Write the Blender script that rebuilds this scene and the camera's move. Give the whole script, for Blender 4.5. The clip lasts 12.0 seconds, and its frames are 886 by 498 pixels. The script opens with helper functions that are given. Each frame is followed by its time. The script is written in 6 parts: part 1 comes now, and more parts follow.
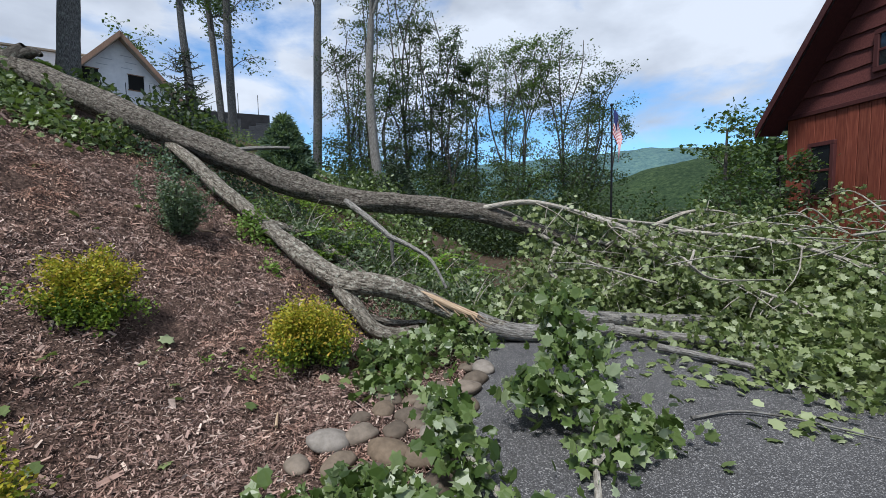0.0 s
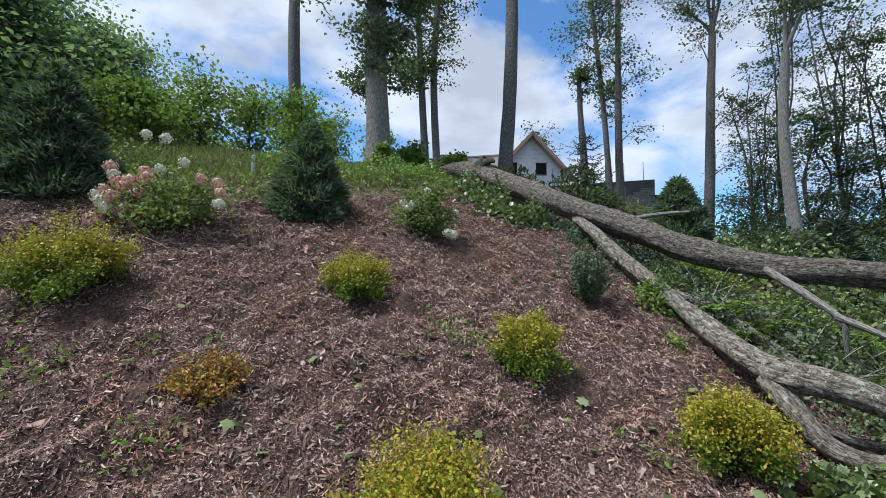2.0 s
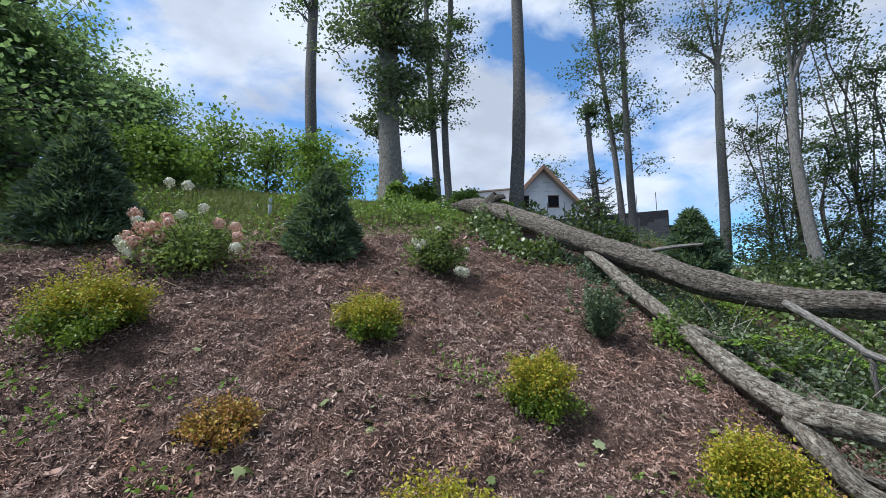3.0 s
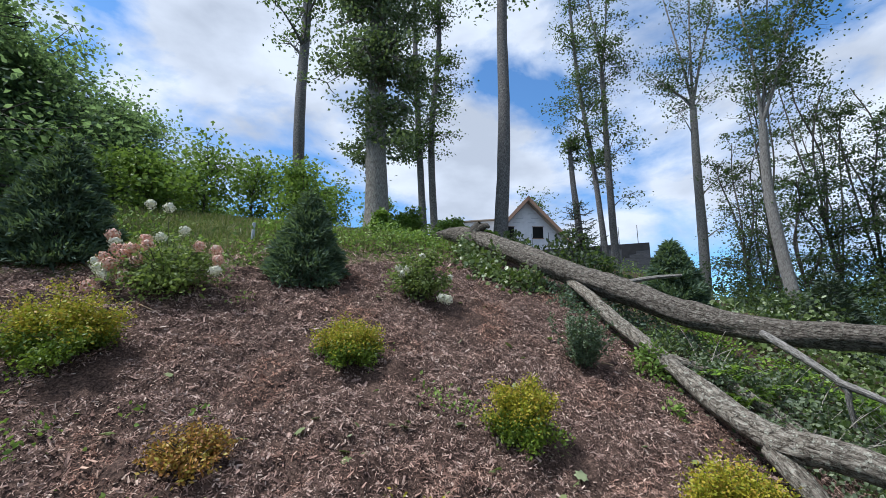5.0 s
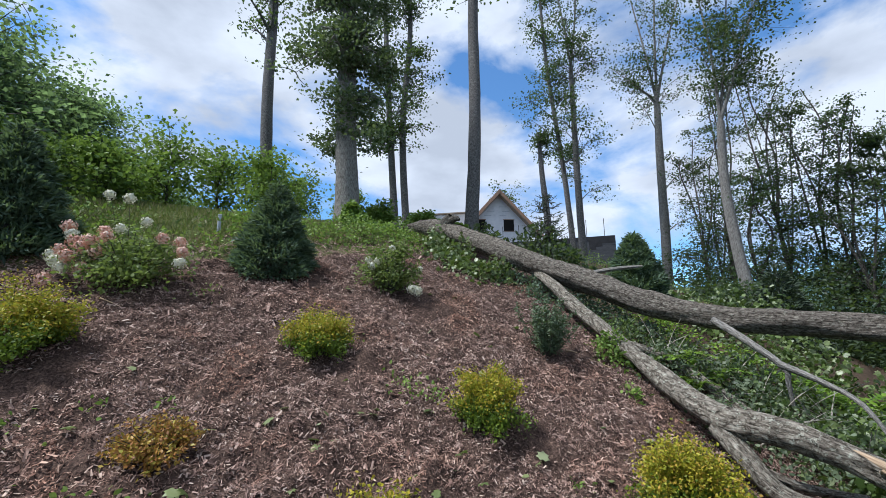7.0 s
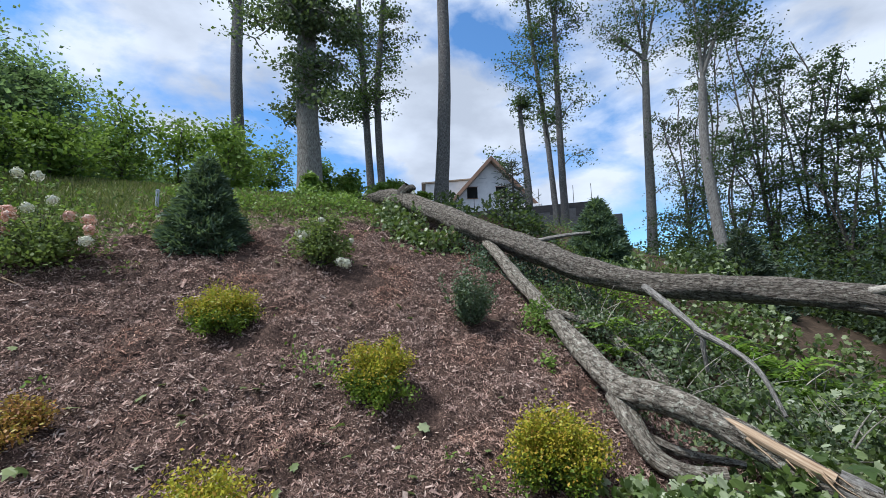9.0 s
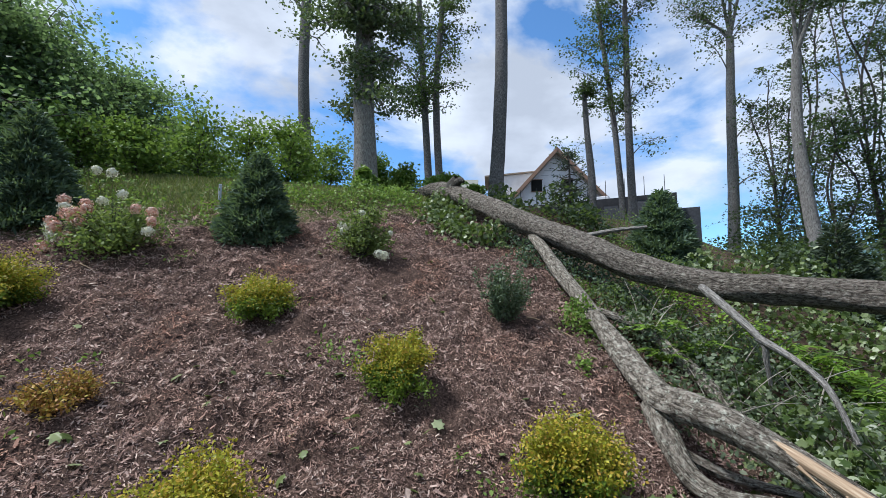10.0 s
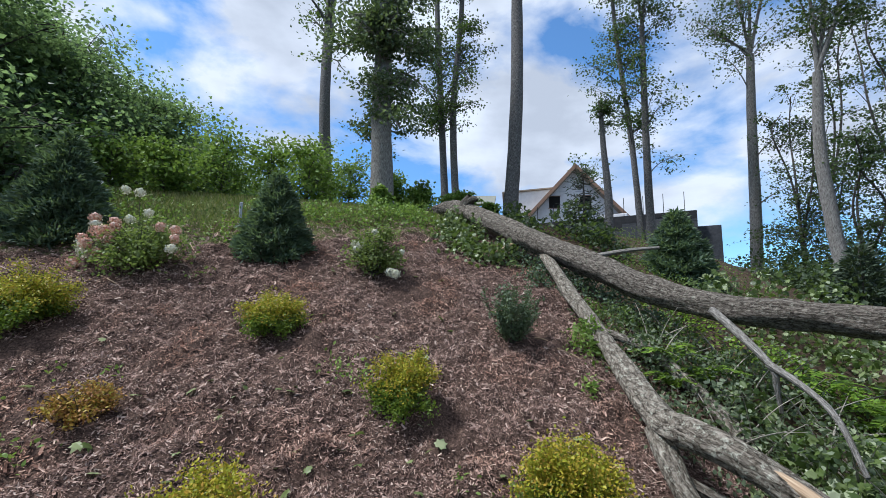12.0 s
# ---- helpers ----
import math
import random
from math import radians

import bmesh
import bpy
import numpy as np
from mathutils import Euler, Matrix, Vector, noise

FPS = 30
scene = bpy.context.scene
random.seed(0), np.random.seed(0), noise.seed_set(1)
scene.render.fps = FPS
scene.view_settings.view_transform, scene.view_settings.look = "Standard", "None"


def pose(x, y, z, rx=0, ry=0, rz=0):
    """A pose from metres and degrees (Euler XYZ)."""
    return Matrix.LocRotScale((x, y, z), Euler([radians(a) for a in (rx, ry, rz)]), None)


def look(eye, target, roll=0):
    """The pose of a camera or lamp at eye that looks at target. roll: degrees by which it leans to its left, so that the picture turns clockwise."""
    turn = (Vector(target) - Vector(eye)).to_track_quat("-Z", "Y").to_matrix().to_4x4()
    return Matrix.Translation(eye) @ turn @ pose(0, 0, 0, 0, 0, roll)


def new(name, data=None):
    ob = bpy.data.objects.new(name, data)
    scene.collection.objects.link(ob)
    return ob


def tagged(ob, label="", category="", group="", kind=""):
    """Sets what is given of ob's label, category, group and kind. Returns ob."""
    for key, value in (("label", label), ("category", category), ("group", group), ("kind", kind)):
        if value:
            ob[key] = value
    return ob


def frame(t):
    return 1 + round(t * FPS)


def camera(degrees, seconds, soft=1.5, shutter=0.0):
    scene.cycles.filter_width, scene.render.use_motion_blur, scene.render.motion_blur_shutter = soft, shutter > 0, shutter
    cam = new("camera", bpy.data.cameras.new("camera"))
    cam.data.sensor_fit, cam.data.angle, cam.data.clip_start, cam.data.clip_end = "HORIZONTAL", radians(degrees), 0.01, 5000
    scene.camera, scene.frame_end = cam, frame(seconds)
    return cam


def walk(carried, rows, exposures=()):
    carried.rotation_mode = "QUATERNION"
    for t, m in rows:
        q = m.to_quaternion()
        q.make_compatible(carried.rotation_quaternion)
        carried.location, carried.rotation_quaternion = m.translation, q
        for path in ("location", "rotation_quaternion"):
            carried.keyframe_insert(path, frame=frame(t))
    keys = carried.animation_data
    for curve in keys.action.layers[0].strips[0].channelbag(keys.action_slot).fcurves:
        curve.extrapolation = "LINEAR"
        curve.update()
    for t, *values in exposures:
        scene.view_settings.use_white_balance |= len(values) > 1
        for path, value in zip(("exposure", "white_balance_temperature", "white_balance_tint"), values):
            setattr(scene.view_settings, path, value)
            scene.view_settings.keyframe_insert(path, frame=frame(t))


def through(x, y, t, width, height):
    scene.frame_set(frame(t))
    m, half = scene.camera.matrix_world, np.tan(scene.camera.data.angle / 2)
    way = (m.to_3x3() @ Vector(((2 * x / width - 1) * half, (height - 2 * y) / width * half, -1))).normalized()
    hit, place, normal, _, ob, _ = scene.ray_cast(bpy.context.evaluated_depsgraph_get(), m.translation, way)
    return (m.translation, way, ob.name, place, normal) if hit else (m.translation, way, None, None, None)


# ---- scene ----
cam = camera(91.3, 12.0, soft=0.7)
PATH = [
    (0, (0.704, 1.256, 1.757), (0.659, 3.249, 1.599), -1.0),
    (0.5, (0.586, 1.233, 1.799), (0.099, 3.172, 1.735), -0.2),
    (1, (0.459, 1.196, 1.81), (-0.355, 3.023, 1.805), 0.3),
    (1.5, (0.346, 1.163, 1.819), (-0.935, 2.698, 1.841), 0.4),
    (2, (0.344, 1.143, 1.861), (-1.138, 2.479, 1.995), 0.6),
    (2.5, (0.402, 1.161, 1.883), (-1.108, 2.461, 2.057), -0.2),
    (3, (0.435, 1.133, 1.934), (-1.079, 2.408, 2.22), -0.2),
    (3.2, (0.452, 1.119, 1.947), (-1.053, 2.391, 2.289), -0.3),
    (4.8, (0.46, 1.156, 1.903), (-0.977, 2.482, 2.322), 0.2),
    (5, (0.464, 1.156, 1.886), (-0.989, 2.465, 2.307), 0.3),
    (5.5, (0.457, 1.17, 1.869), (-0.999, 2.478, 2.282), 0.2),
    (6, (0.476, 1.169, 1.841), (-1.001, 2.456, 2.243), 0.0),
    (6.5, (0.465, 1.101, 1.853), (-1.076, 2.315, 2.24), 1.0),
    (7, (0.571, 1.125, 1.851), (-0.799, 2.53, 2.239), -0.5),
    (7.2, (0.683, 1.188, 1.859), (-0.504, 2.752, 2.24), -1.4),
    (8.8, (1.342, 2.057, 1.909), (0.045, 3.559, 2.151), -2.1),
    (9, (1.44, 2.175, 1.884), (0.031, 3.573, 2.129), -1.6),
    (9.5, (1.614, 2.468, 1.893), (0.047, 3.692, 2.114), -1.5),
    (10, (1.663, 2.666, 1.891), (0.051, 3.829, 2.111), 0.2),
    (10.5, (1.834, 2.816, 1.905), (0.132, 3.839, 2.139), 1.6),
    (11, (1.871, 2.805, 1.92), (0.154, 3.803, 2.157), 1.4),
    (11.5, (1.845, 2.728, 1.944), (0.133, 3.731, 2.194), 0.4),
    (12, (1.863, 2.705, 1.956), (0.209, 3.792, 2.242), 1.1),
]
walk(cam, [(t, look(eye, target, roll)) for t, eye, target, roll in PATH], [(0.0, 0.04, 6200, 10), (0.8, 0.04, 6200, 10), (2.2, 0.14, 6050, 10), (12.0, 0.18, 6050, 10)])
SUN_FROM = Vector((-0.24, -0.44, 0.865)).normalized()

# ---- world, sun ----
world = bpy.data.worlds.new("sky")
scene.world = world
world.use_nodes = True
wn, wl = world.node_tree.nodes, world.node_tree.links
wn.clear()
w_out = wn.new("ShaderNodeOutputWorld")
w_bg = wn.new("ShaderNodeBackground")
w_sky = wn.new("ShaderNodeTexSky")
w_sky.sky_type = "NISHITA"
w_sky.sun_disc = False
w_sky.sun_elevation = math.asin(SUN_FROM.z)
w_sky.sun_rotation = math.atan2(SUN_FROM.x, SUN_FROM.y)
w_sky.altitude = 900
w_co = wn.new("ShaderNodeTexCoord")
w_map = wn.new("ShaderNodeMapping")
w_map.inputs["Location"].default_value = (1.35, 0.75, 0.0)
w_map.inputs["Scale"].default_value = (1.0, 1.0, 2.1)
w_n = wn.new("ShaderNodeTexNoise")
w_n.inputs["Scale"].default_value = 2.3
w_n.inputs["Detail"].default_value = 9
w_n.inputs["Roughness"].default_value = 0.55
w_n.inputs["Distortion"].default_value = 0.25
w_ramp = wn.new("ShaderNodeValToRGB")
w_ramp.color_ramp.elements[0].position = 0.40
w_ramp.color_ramp.elements[0].color = (0, 0, 0, 1)
w_ramp.color_ramp.elements[1].position = 0.53
w_ramp.color_ramp.elements[1].color = (1, 1, 1, 1)
w_n2 = wn.new("ShaderNodeTexNoise")
w_n2.inputs["Scale"].default_value = 3.6
w_n2.inputs["Detail"].default_value = 7
w_shade = wn.new("ShaderNodeValToRGB")
w_shade.color_ramp.elements[0].position = 0.36
w_shade.color_ramp.elements[0].color = (0.40, 0.44, 0.51, 1)
w_shade.color_ramp.elements[1].position = 0.58
w_shade.color_ramp.elements[1].color = (0.62, 0.67, 0.75, 1)
w_scale = wn.new("ShaderNodeMixRGB")
w_scale.blend_type = "MULTIPLY"
w_scale.inputs[0].default_value = 1.0
w_scale.inputs[2].default_value = (0.09, 0.13, 0.155, 1)
w_mix = wn.new("ShaderNodeMixRGB")
wl.new(w_co.outputs["Generated"], w_map.inputs["Vector"])
wl.new(w_map.outputs["Vector"], w_n.inputs["Vector"])
wl.new(w_map.outputs["Vector"], w_n2.inputs["Vector"])
w_sep = wn.new("ShaderNodeSeparateXYZ")
w_high = wn.new("ShaderNodeMapRange")
w_high.inputs["From Min"].default_value, w_high.inputs["From Max"].default_value = 0.12, 0.62
w_high.inputs["To Min"].default_value, w_high.inputs["To Max"].default_value = -0.075, 0.05
w_sum = wn.new("ShaderNodeMath")
wl.new(w_co.outputs["Generated"], w_sep.inputs[0])
wl.new(w_sep.outputs["Z"], w_high.inputs["Value"])
wl.new(w_n.outputs["Fac"], w_sum.inputs[0])
wl.new(w_high.outputs[0], w_sum.inputs[1])
wl.new(w_sum.outputs[0], w_ramp.inputs["Fac"])
wl.new(w_n2.outputs["Fac"], w_shade.inputs["Fac"])
wl.new(w_sky.outputs["Color"], w_scale.inputs[1])
wl.new(w_ramp.outputs["Color"], w_mix.inputs[0])
wl.new(w_scale.outputs["Color"], w_mix.inputs[1])
wl.new(w_shade.outputs["Color"], w_mix.inputs[2])
wl.new(w_mix.outputs["Color"], w_bg.inputs["Color"])
w_bg.inputs["Strength"].default_value = 1.24
wl.new(w_bg.outputs["Background"], w_out.inputs["Surface"])

sun_data = bpy.data.lights.new("sun", "SUN")
sun_data.energy = 5.0
sun_data.angle = radians(9)
sun_data.color = (1.0, 0.98, 0.945)
sun = new("sun", sun_data)
sun.matrix_world = look(SUN_FROM * 50, (0, 0, 0))


# ---- materials ----
class Mat:
    """A small node-material builder round one Principled shader."""

    def __init__(self, name, rough=0.8, metal=0.0, spec=0.3):
        self.m = bpy.data.materials.new(name)
        self.m.use_nodes = True
        self.n, self.l = self.m.node_tree.nodes, self.m.node_tree.links
        self.p = self.n["Principled BSDF"]
        self.p.inputs["Roughness"].default_value = rough
        self.p.inputs["Metallic"].default_value = metal
        self.p.inputs["Specular IOR Level"].default_value = spec

    def co(self, kind="Object", scale=(1, 1, 1)):
        c, m = self.n.new("ShaderNodeTexCoord"), self.n.new("ShaderNodeMapping")
        m.inputs["Scale"].default_value = scale
        self.l.new(c.outputs[kind], m.inputs["Vector"])
        return m.outputs["Vector"]

    def noise(self, vec, scale, detail=5, rough=0.55, dist=0.0):
        t = self.n.new("ShaderNodeTexNoise")
        t.inputs["Scale"].default_value, t.inputs["Detail"].default_value = scale, detail
        t.inputs["Roughness"].default_value, t.inputs["Distortion"].default_value = rough, dist
        self.l.new(vec, t.inputs["Vector"])
        return t.outputs["Fac"]

    def voronoi(self, vec, scale, out="Distance", feature="F1"):
        t = self.n.new("ShaderNodeTexVoronoi")
        t.feature = feature
        t.inputs["Scale"].default_value = scale
        self.l.new(vec, t.inputs["Vector"])
        return t.outputs[out]

    def ramp(self, fac, *stops):
        r = self.n.new("ShaderNodeValToRGB")
        e = r.color_ramp.elements
        while len(e) < len(stops):
            e.new(0.5)
        for k, (pos, col) in enumerate(stops):
            e[k].position, e[k].color = pos, (*col, 1)
        self.l.new(fac, r.inputs["Fac"])
        return r.outputs["Color"]

    def mix(self, fac, a, b, blend="MIX"):
        x = self.n.new("ShaderNodeMixRGB")
        x.blend_type = blend
        for k, v in ((0, fac), (1, a), (2, b)):
            if isinstance(v, (int, float)):
                x.inputs[k].default_value = v
            elif isinstance(v, tuple):
                x.inputs[k].default_value = (*v, 1)
            else:
                self.l.new(v, x.inputs[k])
        return x.outputs["Color"]

    def island(self):
        return self.n.new("ShaderNodeNewGeometry").outputs["Random Per Island"]

    def rand(self):
        return self.n.new("ShaderNodeObjectInfo").outputs["Random"]

    def color(self, c):
        if isinstance(c, tuple):
            self.p.inputs["Base Color"].default_value = (*c, 1)
        else:
            self.l.new(c, self.p.inputs["Base Color"])
        return self

    def bump(self, h, strength=0.5, dist=0.02):
        b = self.n.new("ShaderNodeBump")
        b.inputs["Strength"].default_value, b.inputs["Distance"].default_value = strength, dist
        self.l.new(h, b.inputs["Height"])
        self.l.new(b.outputs["Normal"], self.p.inputs["Normal"])
        return self

    def glow_through(self, col, amount):
        """Thin leaves let some light through."""
        t, x = self.n.new("ShaderNodeBsdfTranslucent"), self.n.new("ShaderNodeMixShader")
        x.inputs[0].default_value = amount
        if isinstance(col, tuple):
            t.inputs["Color"].default_value = (*col, 1)
        else:
            self.l.new(col, t.inputs["Color"])
        out = self.n["Material Output"]
        self.l.new(self.p.outputs["BSDF"], x.inputs[1])
        self.l.new(t.outputs["BSDF"], x.inputs[2])
        self.l.new(x.outputs["Shader"], out.inputs["Surface"])
        return self


def leaf_mat(name, *cols, rough=0.5, through=0.3, by_object=False, patch=0.0):
    m = Mat(name, rough, spec=0.35)
    n = len(cols)
    src = m.rand() if by_object else m.island()
    c = m.ramp(src, *[(k / max(1, n - 1), cols[k]) for k in range(n)])
    big = m.noise(m.co(), 0.9 if not patch else patch, 3)
    c = m.mix(0.6, c, m.ramp(big, (0.3, (0.72, 0.72, 0.72)), (0.7, (1.18, 1.18, 1.1))), "MULTIPLY")
    m.color(c)
    m.glow_through(m.mix(0.5, c, (0.16, 0.24, 0.03)), through)
    return m.m


def bark_mat(name, dark, mid, light, lichen=(0.42, 0.44, 0.38), amount=0.5, scale=1.0, plates=False):
    m = Mat(name, 0.9, spec=0.15)
    uv = m.co("UV", (1, 0.24 if plates else 0.17, 1))
    furrow = m.noise(uv, 62 * scale, 7, 0.68, 0.6 if plates else 0.35)
    fine = m.noise(m.co("UV", (1, 0.5, 1)), 130 * scale, 4)
    c = m.ramp(furrow, (0.36, dark), (0.5, mid), (0.66, light))
    c = m.mix(0.5, c, m.ramp(fine, (0.3, (0.6, 0.6, 0.6)), (0.7, (1.25, 1.25, 1.25))), "MULTIPLY")
    if plates:
        crack = m.voronoi(m.mix(0.06, m.co("UV", (1, 0.3, 1)), m.noise(m.co("UV"), 20, 3)), 26 * scale, feature="DISTANCE_TO_EDGE")
        c = m.mix(1.0, c, m.ramp(crack, (0.0, (0.30, 0.28, 0.26)), (0.10, (0.9, 0.9, 0.9)), (0.4, (1.15, 1.15, 1.15))), "MULTIPLY")
    spots = m.ramp(m.noise(m.co("UV"), 16 if plates else 7.5, 8, 0.8), (0.53, (0, 0, 0)), (0.64, (amount,) * 3))
    c = m.mix(spots, c, lichen)
    m.color(c)
    m.bump(furrow, 1.0, 0.06)
    return m.m


# bank, drive and soil
def ground_material():
    m = Mat("bank soil and grass", 0.95, spec=0.1)
    v = m.co()
    grain = m.noise(v, 38, 6, 0.7, 0.6)
    clod = m.noise(v, 5.0, 5, 0.6)
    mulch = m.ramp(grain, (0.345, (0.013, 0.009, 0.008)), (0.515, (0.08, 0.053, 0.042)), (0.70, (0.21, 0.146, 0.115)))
    # shade of the hollows is painted into the soil where clod noise is low
    mulch = m.mix(0.7, mulch, m.ramp(clod, (0.32, (0.5, 0.46, 0.46)), (0.7, (1.2, 1.15, 1.12))), "MULTIPLY")
    grass = m.ramp(m.noise(v, 11, 6, 0.7), (0.3, (0.035, 0.05, 0.014)), (0.55, (0.085, 0.11, 0.03)), (0.75, (0.17, 0.16, 0.07)))
    litter = m.ramp(m.noise(v, 7, 6, 0.7), (0.3, (0.02, 0.015, 0.01)), (0.55, (0.07, 0.049, 0.034)), (0.8, (0.17, 0.115, 0.082)))
    # mulch ends along the crest and behind the fallen trunk
    sep = m.n.new("ShaderNodeSeparateXYZ")
    m.l.new(v, sep.inputs[0])

    def calc(op, a, b):
        k = m.n.new("ShaderNodeMath")
        k.operation = op
        for i, x in enumerate((a, b)):
            if isinstance(x, (int, float)):
                k.inputs[i].default_value = x
            else:
                m.l.new(x, k.inputs[i])
        return k.outputs[0]

    wob = calc("MULTIPLY", m.noise(v, 1.6, 4), 1.2)
    crest = calc("ADD", calc("ADD", calc("MULTIPLY", sep.outputs["X"], -1.0), calc("MULTIPLY", sep.outputs["Y"], 0.12)), wob)
    up = m.n.new("ShaderNodeMapRange")
    up.inputs["From Min"].default_value, up.inputs["From Max"].default_value = 8.75, 9.0
    m.l.new(crest, up.inputs["Value"])
    back = calc("ADD", calc("ADD", sep.outputs["Y"], calc("MULTIPLY", sep.outputs["X"], 0.55)), wob)
    bk = m.n.new("ShaderNodeMapRange")
    bk.inputs["From Min"].default_value, bk.inputs["From Max"].default_value = 8.3, 8.7
    m.l.new(back, bk.inputs["Value"])
    c = m.mix(up.outputs[0], mulch, grass)
    c = m.mix(bk.outputs[0], c, litter)
    m.color(c)
    m.bump(m.mix(0.5, grain, clod), 0.8, 0.03)
    return m.m


M_GROUND = ground_material()


def asphalt_material():
    m = Mat("asphalt", 0.9, spec=0.25)
    v = m.co()
    stones = m.voronoi(v, 150, "Color")
    sp = m.n.new("ShaderNodeSeparateColor")
    m.l.new(stones, sp.inputs[0])
    c = m.ramp(sp.outputs[0], (0.0, (0.036, 0.035, 0.035)), (0.72, (0.073, 0.071, 0.072)), (0.86, (0.13, 0.128, 0.127)), (1.0, (0.32, 0.31, 0.30)))
    c = m.mix(0.6, c, m.ramp(m.noise(v, 2.2, 5), (0.3, (0.75, 0.75, 0.78)), (0.7, (1.2, 1.2, 1.2))), "MULTIPLY")
    m.color(c)
    m.bump(m.voronoi(v, 150), 0.6, 0.006)
    return m.m


M_ASPHALT = asphalt_material()


def chip_material():
    m = Mat("shredded bark", 0.9, spec=0.15)
    c = m.ramp(m.island(), (0.0, (0.055, 0.035, 0.029)), (0.25, (0.145, 0.091, 0.074)), (0.55, (0.258, 0.170, 0.139)), (0.85, (0.385, 0.278, 0.232)), (1.0, (0.54, 0.44, 0.37)))
    c = m.mix(0.7, c, m.ramp(m.noise(m.co(), 1.1, 4), (0.3, (0.92, 0.92, 0.95)), (0.5, (1.0, 1.0, 1.0)), (0.68, (1.12, 0.88, 0.72))), "MULTIPLY")
    # noise patches darken the chips, painting in the shade of hollows
    c = m.mix(0.7, c, m.ramp(m.noise(m.co(), 5.5, 5, 0.65), (0.36, (0.33, 0.30, 0.29)), (0.47, (1.0, 0.98, 0.98)), (0.66, (1.25, 1.22, 1.2))), "MULTIPLY")
    m.color(c)
    m.bump(m.noise(m.co(), 120, 3), 0.4, 0.004)
    return m.m


M_CHIP = chip_material()
M_BARK = bark_mat("grey furrowed bark", (0.040, 0.037, 0.036), (0.145, 0.136, 0.132), (0.29, 0.275, 0.265))
M_BARK_LOG = bark_mat("lichened maple bark", (0.055, 0.046, 0.037), (0.22, 0.19, 0.155), (0.41, 0.37, 0.31), (0.58, 0.59, 0.49), 0.9, 0.6, True)
M_BARK_TRUNK = bark_mat("furrowed maple trunk bark", (0.042, 0.034, 0.028), (0.165, 0.142, 0.12), (0.33, 0.295, 0.25), (0.46, 0.46, 0.38), 0.55, 0.8, True)
M_TWIG = bark_mat("pale peeled twig", (0.28, 0.25, 0.205), (0.43, 0.39, 0.33), (0.58, 0.54, 0.47), (0.6, 0.6, 0.53), 0.4, 1.0)
M_BARK_PALE = bark_mat("smooth pale bark", (0.09, 0.083, 0.075), (0.23, 0.215, 0.195), (0.38, 0.36, 0.335), (0.42, 0.44, 0.39), 0.5, 0.7)
M_BARK_DARK = bark_mat("dark forest bark", (0.03, 0.026, 0.022), (0.085, 0.075, 0.065), (0.17, 0.155, 0.135))


def wood_material():
    m = Mat("torn raw wood", 0.75, spec=0.2)
    v = m.co("UV", (1, 0.06, 1))
    m.color(m.ramp(m.noise(v, 60, 5), (0.3, (0.22, 0.14, 0.085)), (0.55, (0.38, 0.28, 0.185)), (0.75, (0.54, 0.44, 0.32))))
    m.bump(m.noise(v, 90, 4), 0.7, 0.01)
    return m.m


M_WOOD = wood_material()


def stone_material():
    m = Mat("river stone", 0.8, spec=0.3)
    v = m.co()
    tone = m.ramp(m.rand(), (0, (0.08, 0.063, 0.048)), (0.35, (0.125, 0.10, 0.078)), (0.7, (0.145, 0.108, 0.075)), (1, (0.21, 0.19, 0.17)))
    c = m.mix(0.8, tone, m.ramp(m.noise(v, 14, 6, 0.65), (0.3, (0.55, 0.53, 0.5)), (0.7, (1.2, 1.18, 1.15))), "MULTIPLY")
    m.color(c)
    m.bump(m.noise(v, 30, 5), 0.5, 0.012)
    return m.m


M_STONE = stone_material()
L_MAPLE = leaf_mat("maple leaf", (0.058, 0.085, 0.026), (0.10, 0.138, 0.044), (0.15, 0.19, 0.066), (0.20, 0.24, 0.10), (0.27, 0.31, 0.16), (0.37, 0.41, 0.26), rough=0.42, through=0.3)
L_MAPLE_OB = leaf_mat("maple leaf near", (0.032, 0.056, 0.014), (0.056, 0.094, 0.022), (0.085, 0.13, 0.034), (0.14, 0.19, 0.066), (0.34, 0.39, 0.26), rough=0.36, through=0.3, by_object=True)
L_MAPLE_FRESH = leaf_mat("fresh maple leaf", (0.032, 0.056, 0.014), (0.056, 0.094, 0.022), (0.085, 0.13, 0.034), (0.13, 0.18, 0.06), (0.21, 0.26, 0.12), (0.35, 0.40, 0.27), rough=0.36, through=0.3)
L_TREE = leaf_mat("forest leaf", (0.022, 0.046, 0.018), (0.04, 0.076, 0.028), (0.065, 0.11, 0.042), (0.095, 0.145, 0.06), through=0.35, patch=0.5)
L_TREE_LIGHT = leaf_mat("light forest leaf", (0.045, 0.09, 0.02), (0.08, 0.15, 0.03), (0.13, 0.20, 0.045), (0.20, 0.25, 0.08), through=0.4, patch=0.5)
# darker copy of the forest leaf, with backlit shade put into the green
L_TREE_SHADE = leaf_mat("forest leaf with shade in its green", (0.024, 0.042, 0.022), (0.042, 0.068, 0.034), (0.066, 0.098, 0.05), through=0.4, patch=0.4)
# paler and bluer than other leaves: veiling haze is put into this colour
L_TREE_EDGE = leaf_mat("wood edge leaf with haze in its green", (0.075, 0.13, 0.082), (0.115, 0.185, 0.115), (0.155, 0.24, 0.14), (0.195, 0.285, 0.165), through=0.68, patch=0.4)
